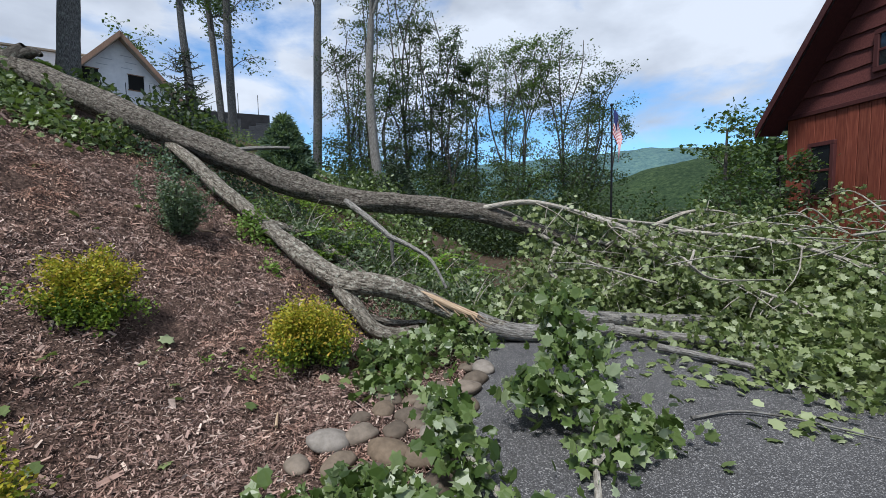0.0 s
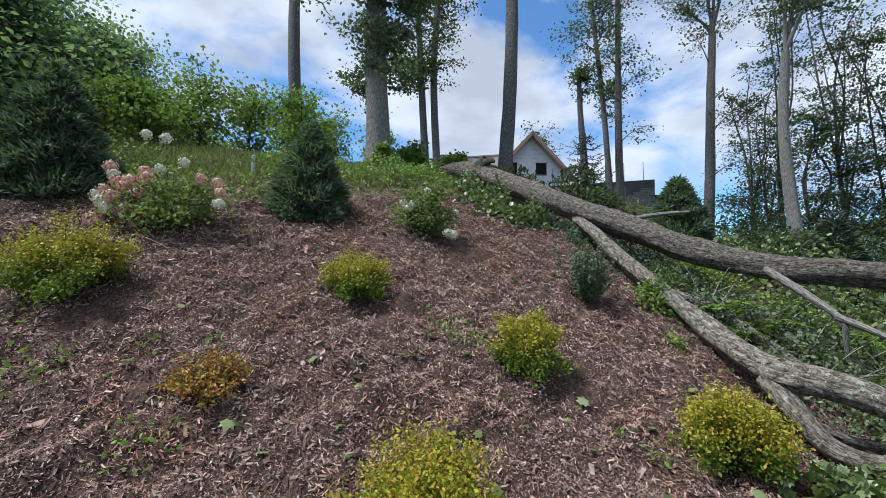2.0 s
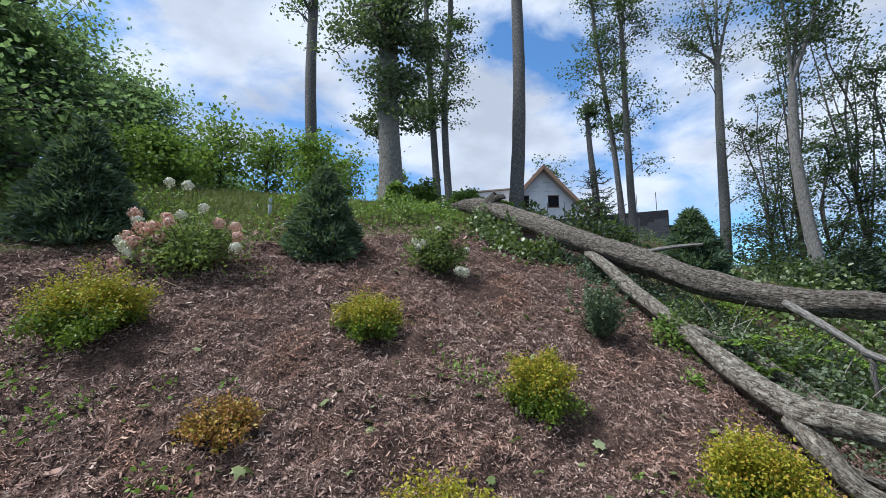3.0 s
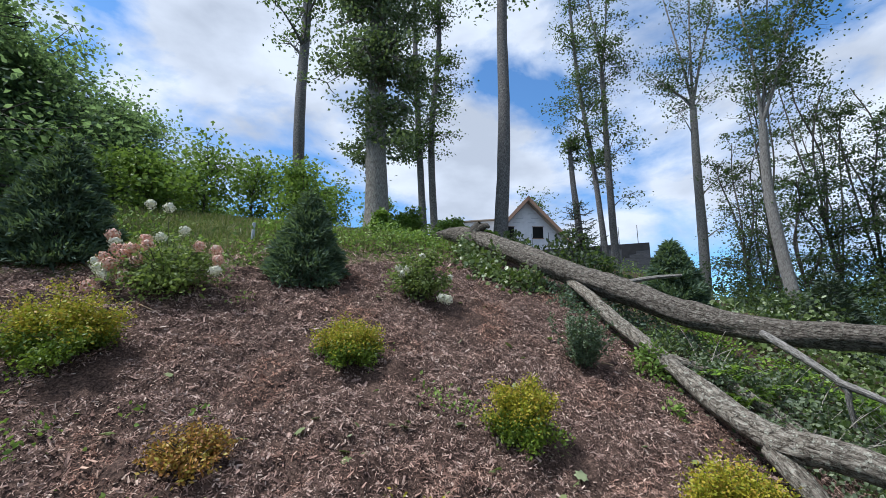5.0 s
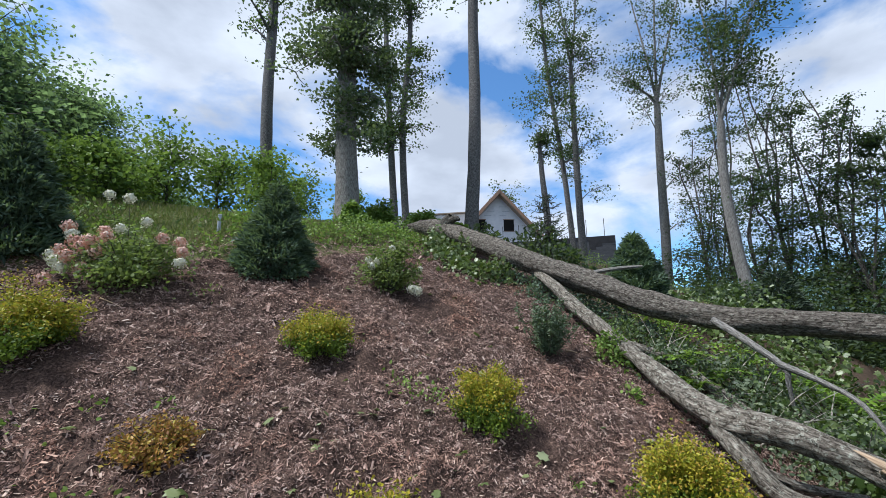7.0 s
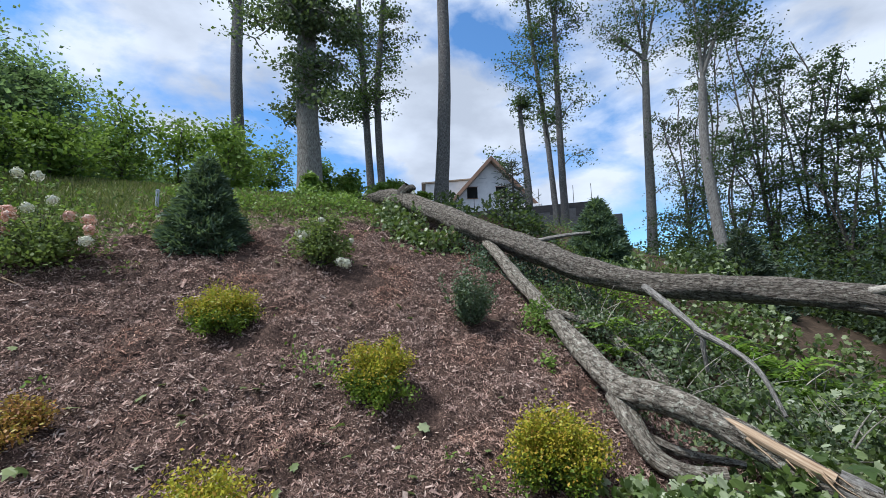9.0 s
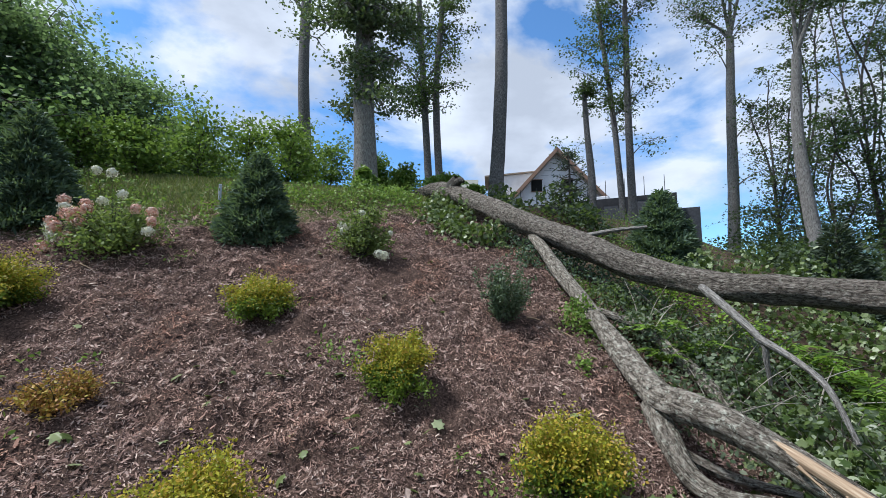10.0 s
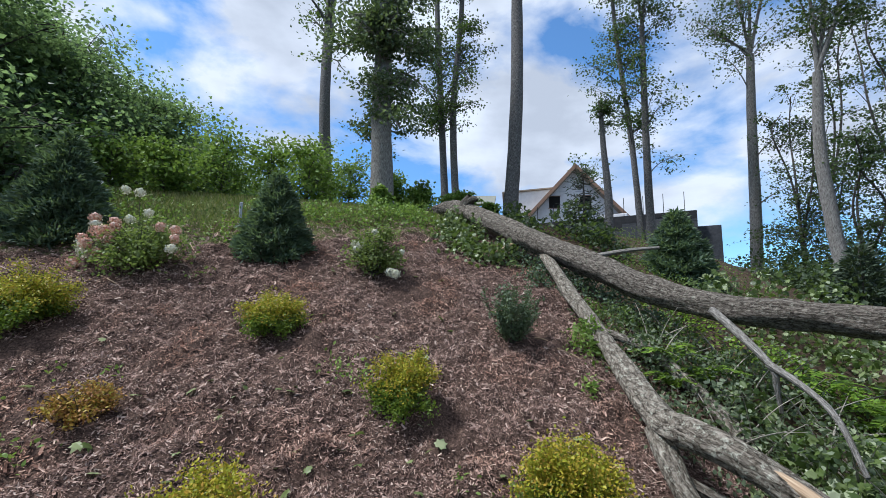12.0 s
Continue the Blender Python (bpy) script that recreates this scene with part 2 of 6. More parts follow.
L_IVY = leaf_mat("grey-green vine leaf", (0.045, 0.07, 0.038), (0.085, 0.12, 0.066), (0.14, 0.18, 0.105), (0.22, 0.26, 0.17), through=0.35, patch=0.6)
L_WEED = leaf_mat("fresh weed leaf", (0.09, 0.165, 0.03), (0.16, 0.26, 0.05), (0.25, 0.35, 0.085), through=0.4)
L_FERN = leaf_mat("fern frond", (0.09, 0.18, 0.015), (0.16, 0.28, 0.03), (0.24, 0.36, 0.05), through=0.4)
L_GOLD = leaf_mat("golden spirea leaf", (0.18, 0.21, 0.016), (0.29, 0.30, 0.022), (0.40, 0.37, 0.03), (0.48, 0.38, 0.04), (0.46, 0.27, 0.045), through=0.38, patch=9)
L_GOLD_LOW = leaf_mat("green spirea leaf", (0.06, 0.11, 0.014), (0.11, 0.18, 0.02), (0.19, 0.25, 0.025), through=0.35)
L_ORANGE = leaf_mat("orange spirea leaf", (0.16, 0.075, 0.025), (0.36, 0.15, 0.045), (0.45, 0.25, 0.06), (0.33, 0.30, 0.05), through=0.3)
L_NEEDLE = leaf_mat("dark conifer needle", (0.034, 0.06, 0.044), (0.085, 0.135, 0.095), (0.155, 0.22, 0.15), rough=0.6, through=0.35, patch=3)
L_NEEDLE_BLUE = leaf_mat("grey conifer needle", (0.02, 0.035, 0.022), (0.04, 0.06, 0.04), (0.06, 0.085, 0.055), rough=0.6, through=0.1)
L_HYD = leaf_mat("hydrangea leaf", (0.095, 0.14, 0.04), (0.16, 0.215, 0.062), (0.23, 0.285, 0.095), through=0.45)
L_SAGE = leaf_mat("grey-green shrub leaf", (0.05, 0.085, 0.045), (0.095, 0.14, 0.08), (0.15, 0.195, 0.12), through=0.25)
L_GRASS = leaf_mat("grass blade", (0.05, 0.08, 0.016), (0.10, 0.13, 0.03), (0.18, 0.18, 0.07), (0.26, 0.22, 0.11), through=0.3)
L_PETAL_W = leaf_mat("cream petal", (0.62, 0.62, 0.48), (0.75, 0.74, 0.64), (0.82, 0.80, 0.74), through=0.25)
L_PETAL_P = leaf_mat("pink petal", (0.58, 0.26, 0.22), (0.70, 0.38, 0.32), (0.76, 0.52, 0.45), (0.74, 0.64, 0.55), through=0.25)


def paint_mat(name, cols, rough=0.7, grain=(1, 1, 0.08), scale=30, spec=0.3):
    m = Mat(name, rough, spec=spec)
    v = m.co("Object", grain)
    c = m.ramp(m.noise(v, scale, 5, 0.6), *[(0.28 + 0.44 * k / (len(cols) - 1), col) for k, col in enumerate(cols)])
    c = m.mix(0.5, c, m.ramp(m.rand(), (0, (0.78, 0.78, 0.78)), (1, (1.2, 1.2, 1.2))), "MULTIPLY")
    c = m.mix(0.5, c, m.ramp(m.noise(m.co(), 0.8, 4), (0.3, (0.78, 0.78, 0.8)), (0.7, (1.15, 1.12, 1.1))), "MULTIPLY")
    m.color(c)
    m.bump(m.noise(v, scale * 2, 4), 0.3, 0.006)
    return m.m


M_BARN = paint_mat("red-stained boards", [(0.10, 0.022, 0.012), (0.17, 0.042, 0.024), (0.24, 0.07, 0.04)])
M_BARN_UP = paint_mat("dark red lap siding", [(0.06, 0.018, 0.016), (0.095, 0.028, 0.025), (0.13, 0.045, 0.038)], grain=(1, 0.08, 1))
M_BARN_TRIM = paint_mat("dark brown-red trim", [(0.05, 0.014, 0.014), (0.08, 0.022, 0.02)])
M_ROOF = paint_mat("dark shingles", [(0.03, 0.03, 0.032), (0.06, 0.058, 0.056)], 0.9, (1, 1, 1), 20)
M_ROOF_TAN = paint_mat("weathered roof sheathing", [(0.28, 0.22, 0.17), (0.42, 0.36, 0.29)], 0.85, (1, 1, 1), 6)
M_ROOF_GREY = paint_mat("grey-green shingles", [(0.13, 0.135, 0.11), (0.23, 0.235, 0.2)], 0.9, (1, 1, 1), 14)
M_WRAP = paint_mat("white house wrap", [(0.60, 0.60, 0.64), (0.72, 0.72, 0.75)], 0.6, (1, 1, 1), 3)
M_OSB = paint_mat("raw pine fascia", [(0.22, 0.13, 0.09), (0.32, 0.20, 0.14)], 0.8)
M_BLOCK = paint_mat("dark grey block", [(0.045, 0.048, 0.056), (0.085, 0.09, 0.10)], 0.9, (1, 1, 1), 8)
M_BLOCK_TOP = paint_mat("black waterproofing", [(0.012, 0.013, 0.016), (0.03, 0.031, 0.036)], 0.8, (1, 1, 1), 3)
M_POLE = Mat("black pole", 0.45, 0.6).color((0.02, 0.02, 0.022)).m
M_RED = paint_mat("flag red", [(0.36, 0.012, 0.025), (0.46, 0.02, 0.035)], 0.8, (1, 1, 1), 6)
M_WHITE = paint_mat("flag white", [(0.66, 0.66, 0.66), (0.76, 0.76, 0.76)], 0.8, (1, 1, 1), 6)
M_BLUE = paint_mat("flag blue", [(0.02, 0.03, 0.12), (0.04, 0.05, 0.17)], 0.8, (1, 1, 1), 6)
M_STEEL = paint_mat("grey post", [(0.30, 0.33, 0.37), (0.42, 0.45, 0.5)], 0.6, (1, 1, 1), 9)
M_DARKGLASS = Mat("window glass", 0.05, 0.0, 0.6).color((0.012, 0.014, 0.016)).m
M_HOLE = Mat("black for unlit interior", 0.95).color((0.01, 0.01, 0.01)).m


def hill_mat(name, a, b, c, scale):
    m = Mat(name, 1.0, spec=0.05)
    v = m.co()
    k = m.ramp(m.noise(v, scale, 8, 0.7), (0.32, a), (0.5, b), (0.68, c))
    k = m.mix(0.7, k, m.ramp(m.noise(v, scale * 0.09, 4), (0.3, (0.7, 0.75, 0.8)), (0.7, (1.2, 1.2, 1.1))), "MULTIPLY")
    m.color(k)
    m.bump(m.noise(v, scale, 6), 1.0, 4.0)
    return m.m


M_HILL = hill_mat("wooded hillside", (0.012, 0.024, 0.013), (0.028, 0.045, 0.022), (0.055, 0.078, 0.036), 0.14)
# distance haze is mixed into the far ridge's blue-green tones
M_HILL_FAR = hill_mat("wooded ridge with haze in its colour", (0.045, 0.085, 0.095), (0.07, 0.12, 0.125), (0.10, 0.16, 0.14), 0.05)

# ---- building helpers ----
def raw_mesh(name, V, F, mats, smooth=False, uv=None, index=None):
    """A mesh from an array of vertices and an array of faces with equal corner counts."""
    V, F = np.asarray(V, np.float32), np.asarray(F, np.int32)
    me = bpy.data.meshes.new(name)
    n, k = F.shape
    me.vertices.add(len(V))
    me.vertices.foreach_set("co", V.ravel())
    me.loops.add(n * k)
    me.loops.foreach_set("vertex_index", F.ravel())
    me.polygons.add(n)
    me.polygons.foreach_set("loop_start", np.arange(0, n * k, k, dtype=np.int32))
    if index is not None:
        me.polygons.foreach_set("material_index", np.asarray(index, np.int32))
    me.polygons.foreach_set("use_smooth", np.full(n, smooth))
    for m in mats:
        me.materials.append(m)
    me.update(calc_edges=True)
    if uv is not None:
        layer = me.uv_layers.new(name="uv")
        layer.data.foreach_set("uv", np.asarray(uv, np.float32)[F.ravel()].ravel())
    return me


def place(name, me, parent=None, label=""):
    ob = new(name, me)
    if parent is not None:
        ob.parent = parent
    if label:
        ob["label"] = label
    return ob


def part(name, bm, material, parent, label=""):
    me = bpy.data.meshes.new(name)
    bm.to_mesh(me)
    bm.free()
    me.materials.append(material)
    return place(name, me, parent, label)


def root(name, at=(0, 0, 0), label="", category="", group="", kind=""):
    ob = new(name)
    ob.location = at
    ob.empty_display_size = 0.1
    return tagged(ob, label, category, group, kind)


def box(bm, lo, hi, bevel=0.0):
    r = bmesh.ops.create_cube(bm, size=1.0)
    for v in r["verts"]:
        v.co = Vector([lo[i] + (v.co[i] + 0.5) * (hi[i] - lo[i]) for i in range(3)])
    if bevel:
        bmesh.ops.bevel(bm, geom=list({e for v in r["verts"] for e in v.link_edges}), offset=bevel, segments=1, affect="EDGES")
    return r["verts"]


def spline(points, n):
    """n points along a smooth curve through the given ones."""
    P = np.array(points, float)
    P = np.vstack([2 * P[0] - P[1], P, 2 * P[-1] - P[-2]])
    out = []
    m = len(P) - 3
    for u in np.linspace(0, m - 1e-6, n):
        i = int(u)
        t = u - i
        a, b, c, d = P[i:i + 4]
        out.append(0.5 * (2 * b + (c - a) * t + (2 * a - 5 * b + 4 * c - d) * t * t + (3 * b - a - 3 * c + d) * t ** 3))
    return np.array(out)


def tube_arrays(path, radii, sides=8, rough=0.0, ridges=0, seed=0.0):
    """Rings along a path, with a seam for the bark's coordinates."""
    P = np.asarray(path, float)
    R = np.asarray(radii, float)
    n = len(P)
    tang = np.gradient(P, axis=0)
    tang /= np.linalg.norm(tang, axis=1)[:, None] + 1e-9
    ref = np.array([0.31, 0.17, 0.93]) if abs(tang[0][2]) < 0.8 else np.array([0.93, 0.3, 0.1])
    side = np.cross(tang, ref)
    side /= np.linalg.norm(side, axis=1)[:, None] + 1e-9
    up = np.cross(side, tang)
    ang = np.linspace(0, 2 * math.pi, sides + 1)
    run = np.concatenate([[0], np.cumsum(np.linalg.norm(np.diff(P, axis=0), axis=1))])
    rr = np.repeat(R[:, None], sides + 1, 1)
    if rough:
        k = np.zeros((n, sides + 1))
        for i in range(n):
            for j in range(sides):
                a = ang[j]
                k[i, j] = noise.noise(Vector((math.cos(a) * 1.3, math.sin(a) * 1.3, run[i] * 1.1 + seed)))
                if ridges:
                    k[i, j] += 0.45 * noise.noise(Vector((math.cos(a) * ridges, math.sin(a) * ridges, run[i] * 2.2 + seed + 9))) + 0.5 * noise.noise(Vector((math.cos(a) * 2.5, math.sin(a) * 2.5, run[i] * 4.5 + seed + 3)))
        k[:, -1] = k[:, 0]
        rr = rr * (1 + rough * k)
    V = P[:, None] + rr[..., None] * (np.cos(ang)[None, :, None] * side[:, None] + np.sin(ang)[None, :, None] * up[:, None])
    mean = max(R.mean(), 0.004)
    uv = np.stack([np.repeat((ang * mean)[None], n, 0), np.repeat(run[:, None], sides + 1, 1)], -1)
    s = sides + 1
    i, j = np.meshgrid(np.arange(n - 1), np.arange(sides), indexing="ij")
    a = (i * s + j).ravel()
    F = np.stack([a, a + 1, a + s + 1, a + s], 1)
    return V.reshape(-1, 3), F, uv.reshape(-1, 2)


def join(parts):
    V, F, U, n = [], [], [], 0
    for v, f, u in parts:
        V.append(v), F.append(f + n), U.append(u)
        n += len(v)
    return np.vstack(V), np.vstack(F), np.vstack(U)


def tubes(name, parts, mat, parent=None, label=""):
    V, F, U = join(parts)
    return place(name, raw_mesh(name, V, F, [mat], True, U), parent, label)


def frames_for(n, rng, up=0.8, spread=1.0, toward=None):
    """Random leaf directions: length d, width w and normal k, n of each."""
    k = rng.normal(size=(n, 3)) * spread
    k[:, 2] += up
    if toward is not None:
        k += toward
    k /= np.linalg.norm(k, axis=1)[:, None]
    d = rng.normal(size=(n, 3))
    d -= (d * k).sum(1)[:, None] * k
    d /= np.linalg.norm(d, axis=1)[:, None]
    return d, np.cross(k, d), k


MAPLE = np.array([(0, 0, 0), (.24, -.12, -.03), (.40, .08, -.05), (.60, .20, -.16), (.42, .38, -.07), (.50, .66, -.17), (.23, .62, -.05), (0, 1, -.26),
                  (-.23, .62, -.03), (-.50, .66, -.12), (-.42, .38, -.03), (-.60, .20, -.10), (-.40, .08, -.02), (-.24, -.12, -.01)])
OVAL = np.array([(0, 0, 0), (.26, .28, .05), (.25, .62, .04), (0, 1, -.06), (-.25, .62, .04), (-.26, .28, .05)])
RHOMB = np.array([(0, 0, 0), (.30, .5, .05), (0, 1, 0), (-.30, .5, .05)])
SPRIG = np.array([(0, 0, 0), (.33, .45, .06), (0, 1, -.08), (-.33, .5, .06)])
NEEDLE = np.array([(-.06, 0, 0), (.06, 0, 0), (.03, 1, 0), (-.03, 1, 0)])


def leaves(centres, size, rng, shape=RHOMB, up=0.8, spread=1.0, d=None, k=None):
    """Arrays of many leaves of one outline."""
    C = np.asarray(centres, float)
    n = len(C)
    if d is None:
        d, w, k = frames_for(n, rng, up, spread)
    else:
        w = np.cross(k, d)
        w /= np.linalg.norm(w, axis=1)[:, None] + 1e-9
    s = (size * rng.uniform(0.65, 1.25, n))[:, None, None]
    q = len(shape)
    V = C[:, None] + s * (shape[None, :, 0, None] * w[:, None] + shape[None, :, 1, None] * d[:, None] + shape[None, :, 2, None] * k[:, None])
    F = np.arange(n * q).reshape(n, q)
    return V.reshape(-1, 3), F


def leaf_part(name, centres, size, rng, mat, parent=None, shape=RHOMB, up=0.8, spread=1.0, label="", d=None, k=None):
    V, F = leaves(centres, size, rng, shape, up, spread, d, k)
    return place(name, raw_mesh(name, V, F, [mat]), parent, label)


# ---- the lie of the land ----
def soft(u, w):
    return np.logaddexp(0, np.asarray(u, float) / w) * w


def land(x, y):
    """Height of the bank above the drive: a slope of about 28 degrees that eases at the crest."""
    x, y = np.asarray(x, float), np.asarray(y, float)
    yy = 5 + 9 * np.tanh((y - 5) / 9)
    s = -x + 0.3926 * (yy - 5)
    z = 0.527 * soft(s - 1.167, 0.24) - 0.30 * soft(s - 10.2, 0.5) - 0.20 * soft(s - 26, 3.0)
    # the ground drops towards the valley beyond the trees
    far = soft(y - 30 + 0.25 * x, 4.0)
    z = z - 0.16 * far * np.clip((x + 14) / 14, 0, 1.6)
    z = z - 0.22 * soft(y - 21, 1.5) * np.clip((x + 20) / 8, 0, 1) * np.clip((4 - x) / 8, 0, 1)
    z = z - 0.10 * soft(x - 22, 5.0)
    return np.maximum(z, -60)


def bumps(x, y):
    v = Vector((x, y, 0))
    # trodden steps along the slope, hummocks and clods
    step = noise.noise(Vector((x * 3.4, y * 1.3, 4.0)))
    return 0.05 * noise.noise(v * 1.6) + 0.055 * noise.noise(v * 3.7) + 0.062 * noise.noise(v * 7.5) + 0.032 * noise.noise(v * 14.0) + 0.105 * step * abs(step) * 2


def z_at(x, y):
    return float(land(x, y))


def build_ground():
    def axis(a, b, step, out_lo, out_hi):
        mid = list(np.arange(a, b + 1e-6, step))
        lo, g = [], step
        x = a
        while x > out_lo:
            g *= 1.22
            x -= g
            lo.append(x)
        hi, g = [], step
        x = b
        while x < out_hi:
            g *= 1.22
            x += g
            hi.append(x)
        return np.array(lo[::-1] + mid + hi)

    X = axis(-11.0, 2.0, 0.06, -3800, 3800)
    Y = axis(-1.0, 10.0, 0.06, -3800, 3800)
    gx, gy = np.meshgrid(X, Y, indexing="ij")
    Z = land(gx, gy)
    for i in range(len(X)):
        for j in range(len(Y)):
            if -16 < X[i] < 6 and -5 < Y[j] < 20:
                k = 0.25 + 0.75 * min(1.0, max(0.0, Z[i, j] / 0.5))
                Z[i, j] += k * bumps(X[i], Y[j])
    Z[(gx > 0.2) & (gy < 9)] -= 0.03
    V = np.stack([gx, gy, Z], -1).reshape(-1, 3)
    m = len(Y)
    i, j = np.meshgrid(np.arange(len(X) - 1), np.arange(m - 1), indexing="ij")
    a = (i * m + j).ravel()
    F = np.stack([a, a + m, a + m + 1, a + 1], 1)
    ob = place("ground", raw_mesh("ground", V, F, [M_GROUND], True))
    tagged(ob, "mulched garden bank with grass along its crest", "ground", kind="structure")


build_ground()


def drive_edge(y):
    """x of the drive's edge against the bank."""
    return 0.15 + 0.13 * y - 0.003 * (y - 4) ** 2 if y < 9 else 1.25


def build_drive():
    ys = np.linspace(-9, 9.4, 93)
    V, F = [], []
    cols = 20
    for y in ys:
        x0 = drive_edge(max(y, -2)) + 0.05 * noise.noise(Vector((0, y * 1.3, 3)))
        for c in range(cols + 1):
            V.append((x0 + (15 - x0) * (c / cols) ** 1.5, y, 0.022 if c else -0.03))
    n = cols + 1
    for i in range(len(ys) - 1):
        for c in range(cols):
            a = i * n + c
            F.append((a, a + 1, a + n + 1, a + n))
    ob = place("road", raw_mesh("road", V, F, [M_ASPHALT]))
    tagged(ob, "dark grey asphalt driveway with pale aggregate", "driveway", kind="structure")


build_drive()


# ---- far hills ----
def hill(name, label, mat, centre, along, length, depth, peaks, seed):
    """A long ridge with a wooded, uneven skyline."""
    n, m = 150, 22
    a = np.array(along, float)
    a /= np.linalg.norm(a)
    b = np.array((-a[1], a[0]))
    V = []
    for i in range(n + 1):
        u = i / n * 2 - 1
        h = np.interp(u, [p[0] for p in peaks], [p[1] for p in peaks])
        h += 0.05 * peaks[1][1] * noise.noise(Vector((u * 5, seed, 0)))
        for j in range(m + 1):
            w = j / m * 2 - 1
            z = h * math.cos(w * math.pi / 2) ** 1.2 + 0.012 * length * 0.12 * noise.noise(Vector((u * 40, w * 12, seed)))
            q = np.array(centre[:2]) + a * u * length / 2 + b * w * depth / 2
            V.append((q[0], q[1], centre[2] + z))
    k = m + 1
    i, j = np.meshgrid(np.arange(n), np.arange(m), indexing="ij")
    s = (i * k + j).ravel()
    F = np.stack([s, s + k, s + k + 1, s + 1], 1)
    ob = place(name, raw_mesh(name, V, F, [mat], True))
    tagged(ob, label, "hill", kind="structure")


hill("backdrop_near_hill", "green wooded hillside across the valley", M_HILL, (520, 800, -60), (0.80, -0.6), 1500, 620,
     [(-1, 20), (-0.5, 75), (-0.2, 145), (0.2, 190), (1, 140)], 1.0)
hill("backdrop_far_ridge", "mountain ridge beyond the valley, haze painted in blue-green", M_HILL_FAR, (900, 2500, -60), (0.92, -0.39), 6200, 1500,
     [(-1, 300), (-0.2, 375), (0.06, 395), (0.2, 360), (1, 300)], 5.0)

# ---- the fallen tree ----
def limb(points, r0, r1, n=14, sides=7, rough=0.12, seed=0.0, power=1.0):
    P = spline(points, n)
    t = np.linspace(0, 1, n) ** power
    return tube_arrays(P, r0 + (r1 - r0) * t, sides, rough, 0, seed)


fallen = root("fallen_tree", (-1.3, 9.8, 0), "uprooted maple lying down the bank across the driveway", "fallen tree")


def fpart(name, parts, mat, label=""):
    ob = tubes(name, parts, mat, fallen, label)
    ob.matrix_parent_inverse = Matrix.Translation(fallen.location).inverted()
    return ob


TRUNK = [(-9.2, 9.7, 5.06), (-8.4, 9.75, 4.96), (-7.5, 9.8, 4.62), (-5.4, 9.8, 3.70), (-3.85, 9.8, 3.02), (-2.46, 9.8, 2.42), (-1.38, 9.8, 2.12), (-0.2, 9.8, 1.98), (1.2, 9.75, 1.80), (2.25, 9.65, 1.45), (3.24, 9.5, 1.16), (4.2, 9.3, 0.95)]
TP = spline(TRUNK, 170)
TR = np.interp(np.linspace(0, 1, 170), [0, 0.05, 0.12, 0.18, 0.36, 0.545, 0.64, 0.73, 0.82, 0.91, 1], [0.15, 0.21, 0.26, 0.265, 0.25, 0.21, 0.195, 0.18, 0.135, 0.105, 0.07])
fpart("trunk", [tube_arrays(TP, TR, 48, 0.19, 8, 2.0)], M_BARK_TRUNK, "thick grey furrowed trunk with pale lichen")


def root_plate():
    rng = np.random.default_rng(5)
    ps = []
    for k in range(9):
        a = rng.uniform(0, 2 * math.pi)
        e = np.array([-9.2 - rng.uniform(0.1, 0.7), 9.8 + 0.35 * math.cos(a), 4.95 + 0.25 * math.sin(a)])
        ps.append(limb([(-8.5, 9.8, 4.88), (-9.0, 9.8 + 0.2 * math.cos(a), 4.95 + 0.14 * math.sin(a)), e], 0.12, 0.03, 10, 7, 0.3, k))
    ps.append(limb([(-7.9, 9.75, 4.75), (-7.66, 9.75, 4.98), (-7.5, 9.75, 5.13)], 0.24, 0.10, 9, 10, 0.4, 3))
    ps.append(limb([(-7.66, 9.75, 4.95), (-7.3, 9.7, 5.02), (-7.15, 9.7, 4.95)], 0.13, 0.04, 8, 8, 0.4, 6))
    return ps


fpart("root_burl", root_plate(), M_BARK_DARK, "dark knotted root end")

LOG2 = [(-4.75, 9.7, 3.2), (-4.17, 9.35, 2.86), (-3.59, 9.05, 2.40), (-3.0, 8.76, 2.02), (-2.09, 8.22, 1.44), (-1.42, 7.80, 1.02), (-0.84, 7.32, 0.84), (-0.4, 7.15, 0.81), (0.1, 7.08, 0.70), (0.5, 7.05, 0.54), (0.95, 7.02, 0.34), (1.4, 7.05, 0.2)]
LP = spline(LOG2, 90)
fpart("limb", [tube_arrays(LP, np.interp(np.linspace(0, 1, 90), [0, 0.2, 0.36, 0.42, 0.6, 0.66, 0.8, 1], [0.10, 0.125, 0.125, 0.15, 0.16, 0.15, 0.13, 0.10]), 30, 0.2, 7, 4.0)], M_BARK_LOG, "stout lichened limb lying on the mulch")


def split_wood():
    rng = np.random.default_rng(8)
    ps = [limb([(-0.05, 7.05, 0.775), (0.3, 6.99, 0.70), (0.7, 6.95, 0.52), (1.0, 6.94, 0.38)], 0.035, 0.06, 16, 9, 0.35, 1, 0.5)]
    for k in range(11):
        a = np.array([0.75 + rng.uniform(-0.5, 0.25), 6.93 + rng.uniform(-0.05, 0.05), 0])
        a[2] = 0.50 - 0.40 * (a[0] - 0.75) + rng.uniform(-0.04, 0.05)
        n = rng.uniform(0.12, 0.38)
        b = a + np.array([n, rng.uniform(-0.10, 0.03), -0.55 * n + rng.uniform(-0.05, 0.03)])
        ps.append(limb([a, (a + b) / 2 + rng.normal(size=3) * 0.012, b], rng.uniform(0.008, 0.02), 0.002, 6, 5, 0.3, k))
    return ps


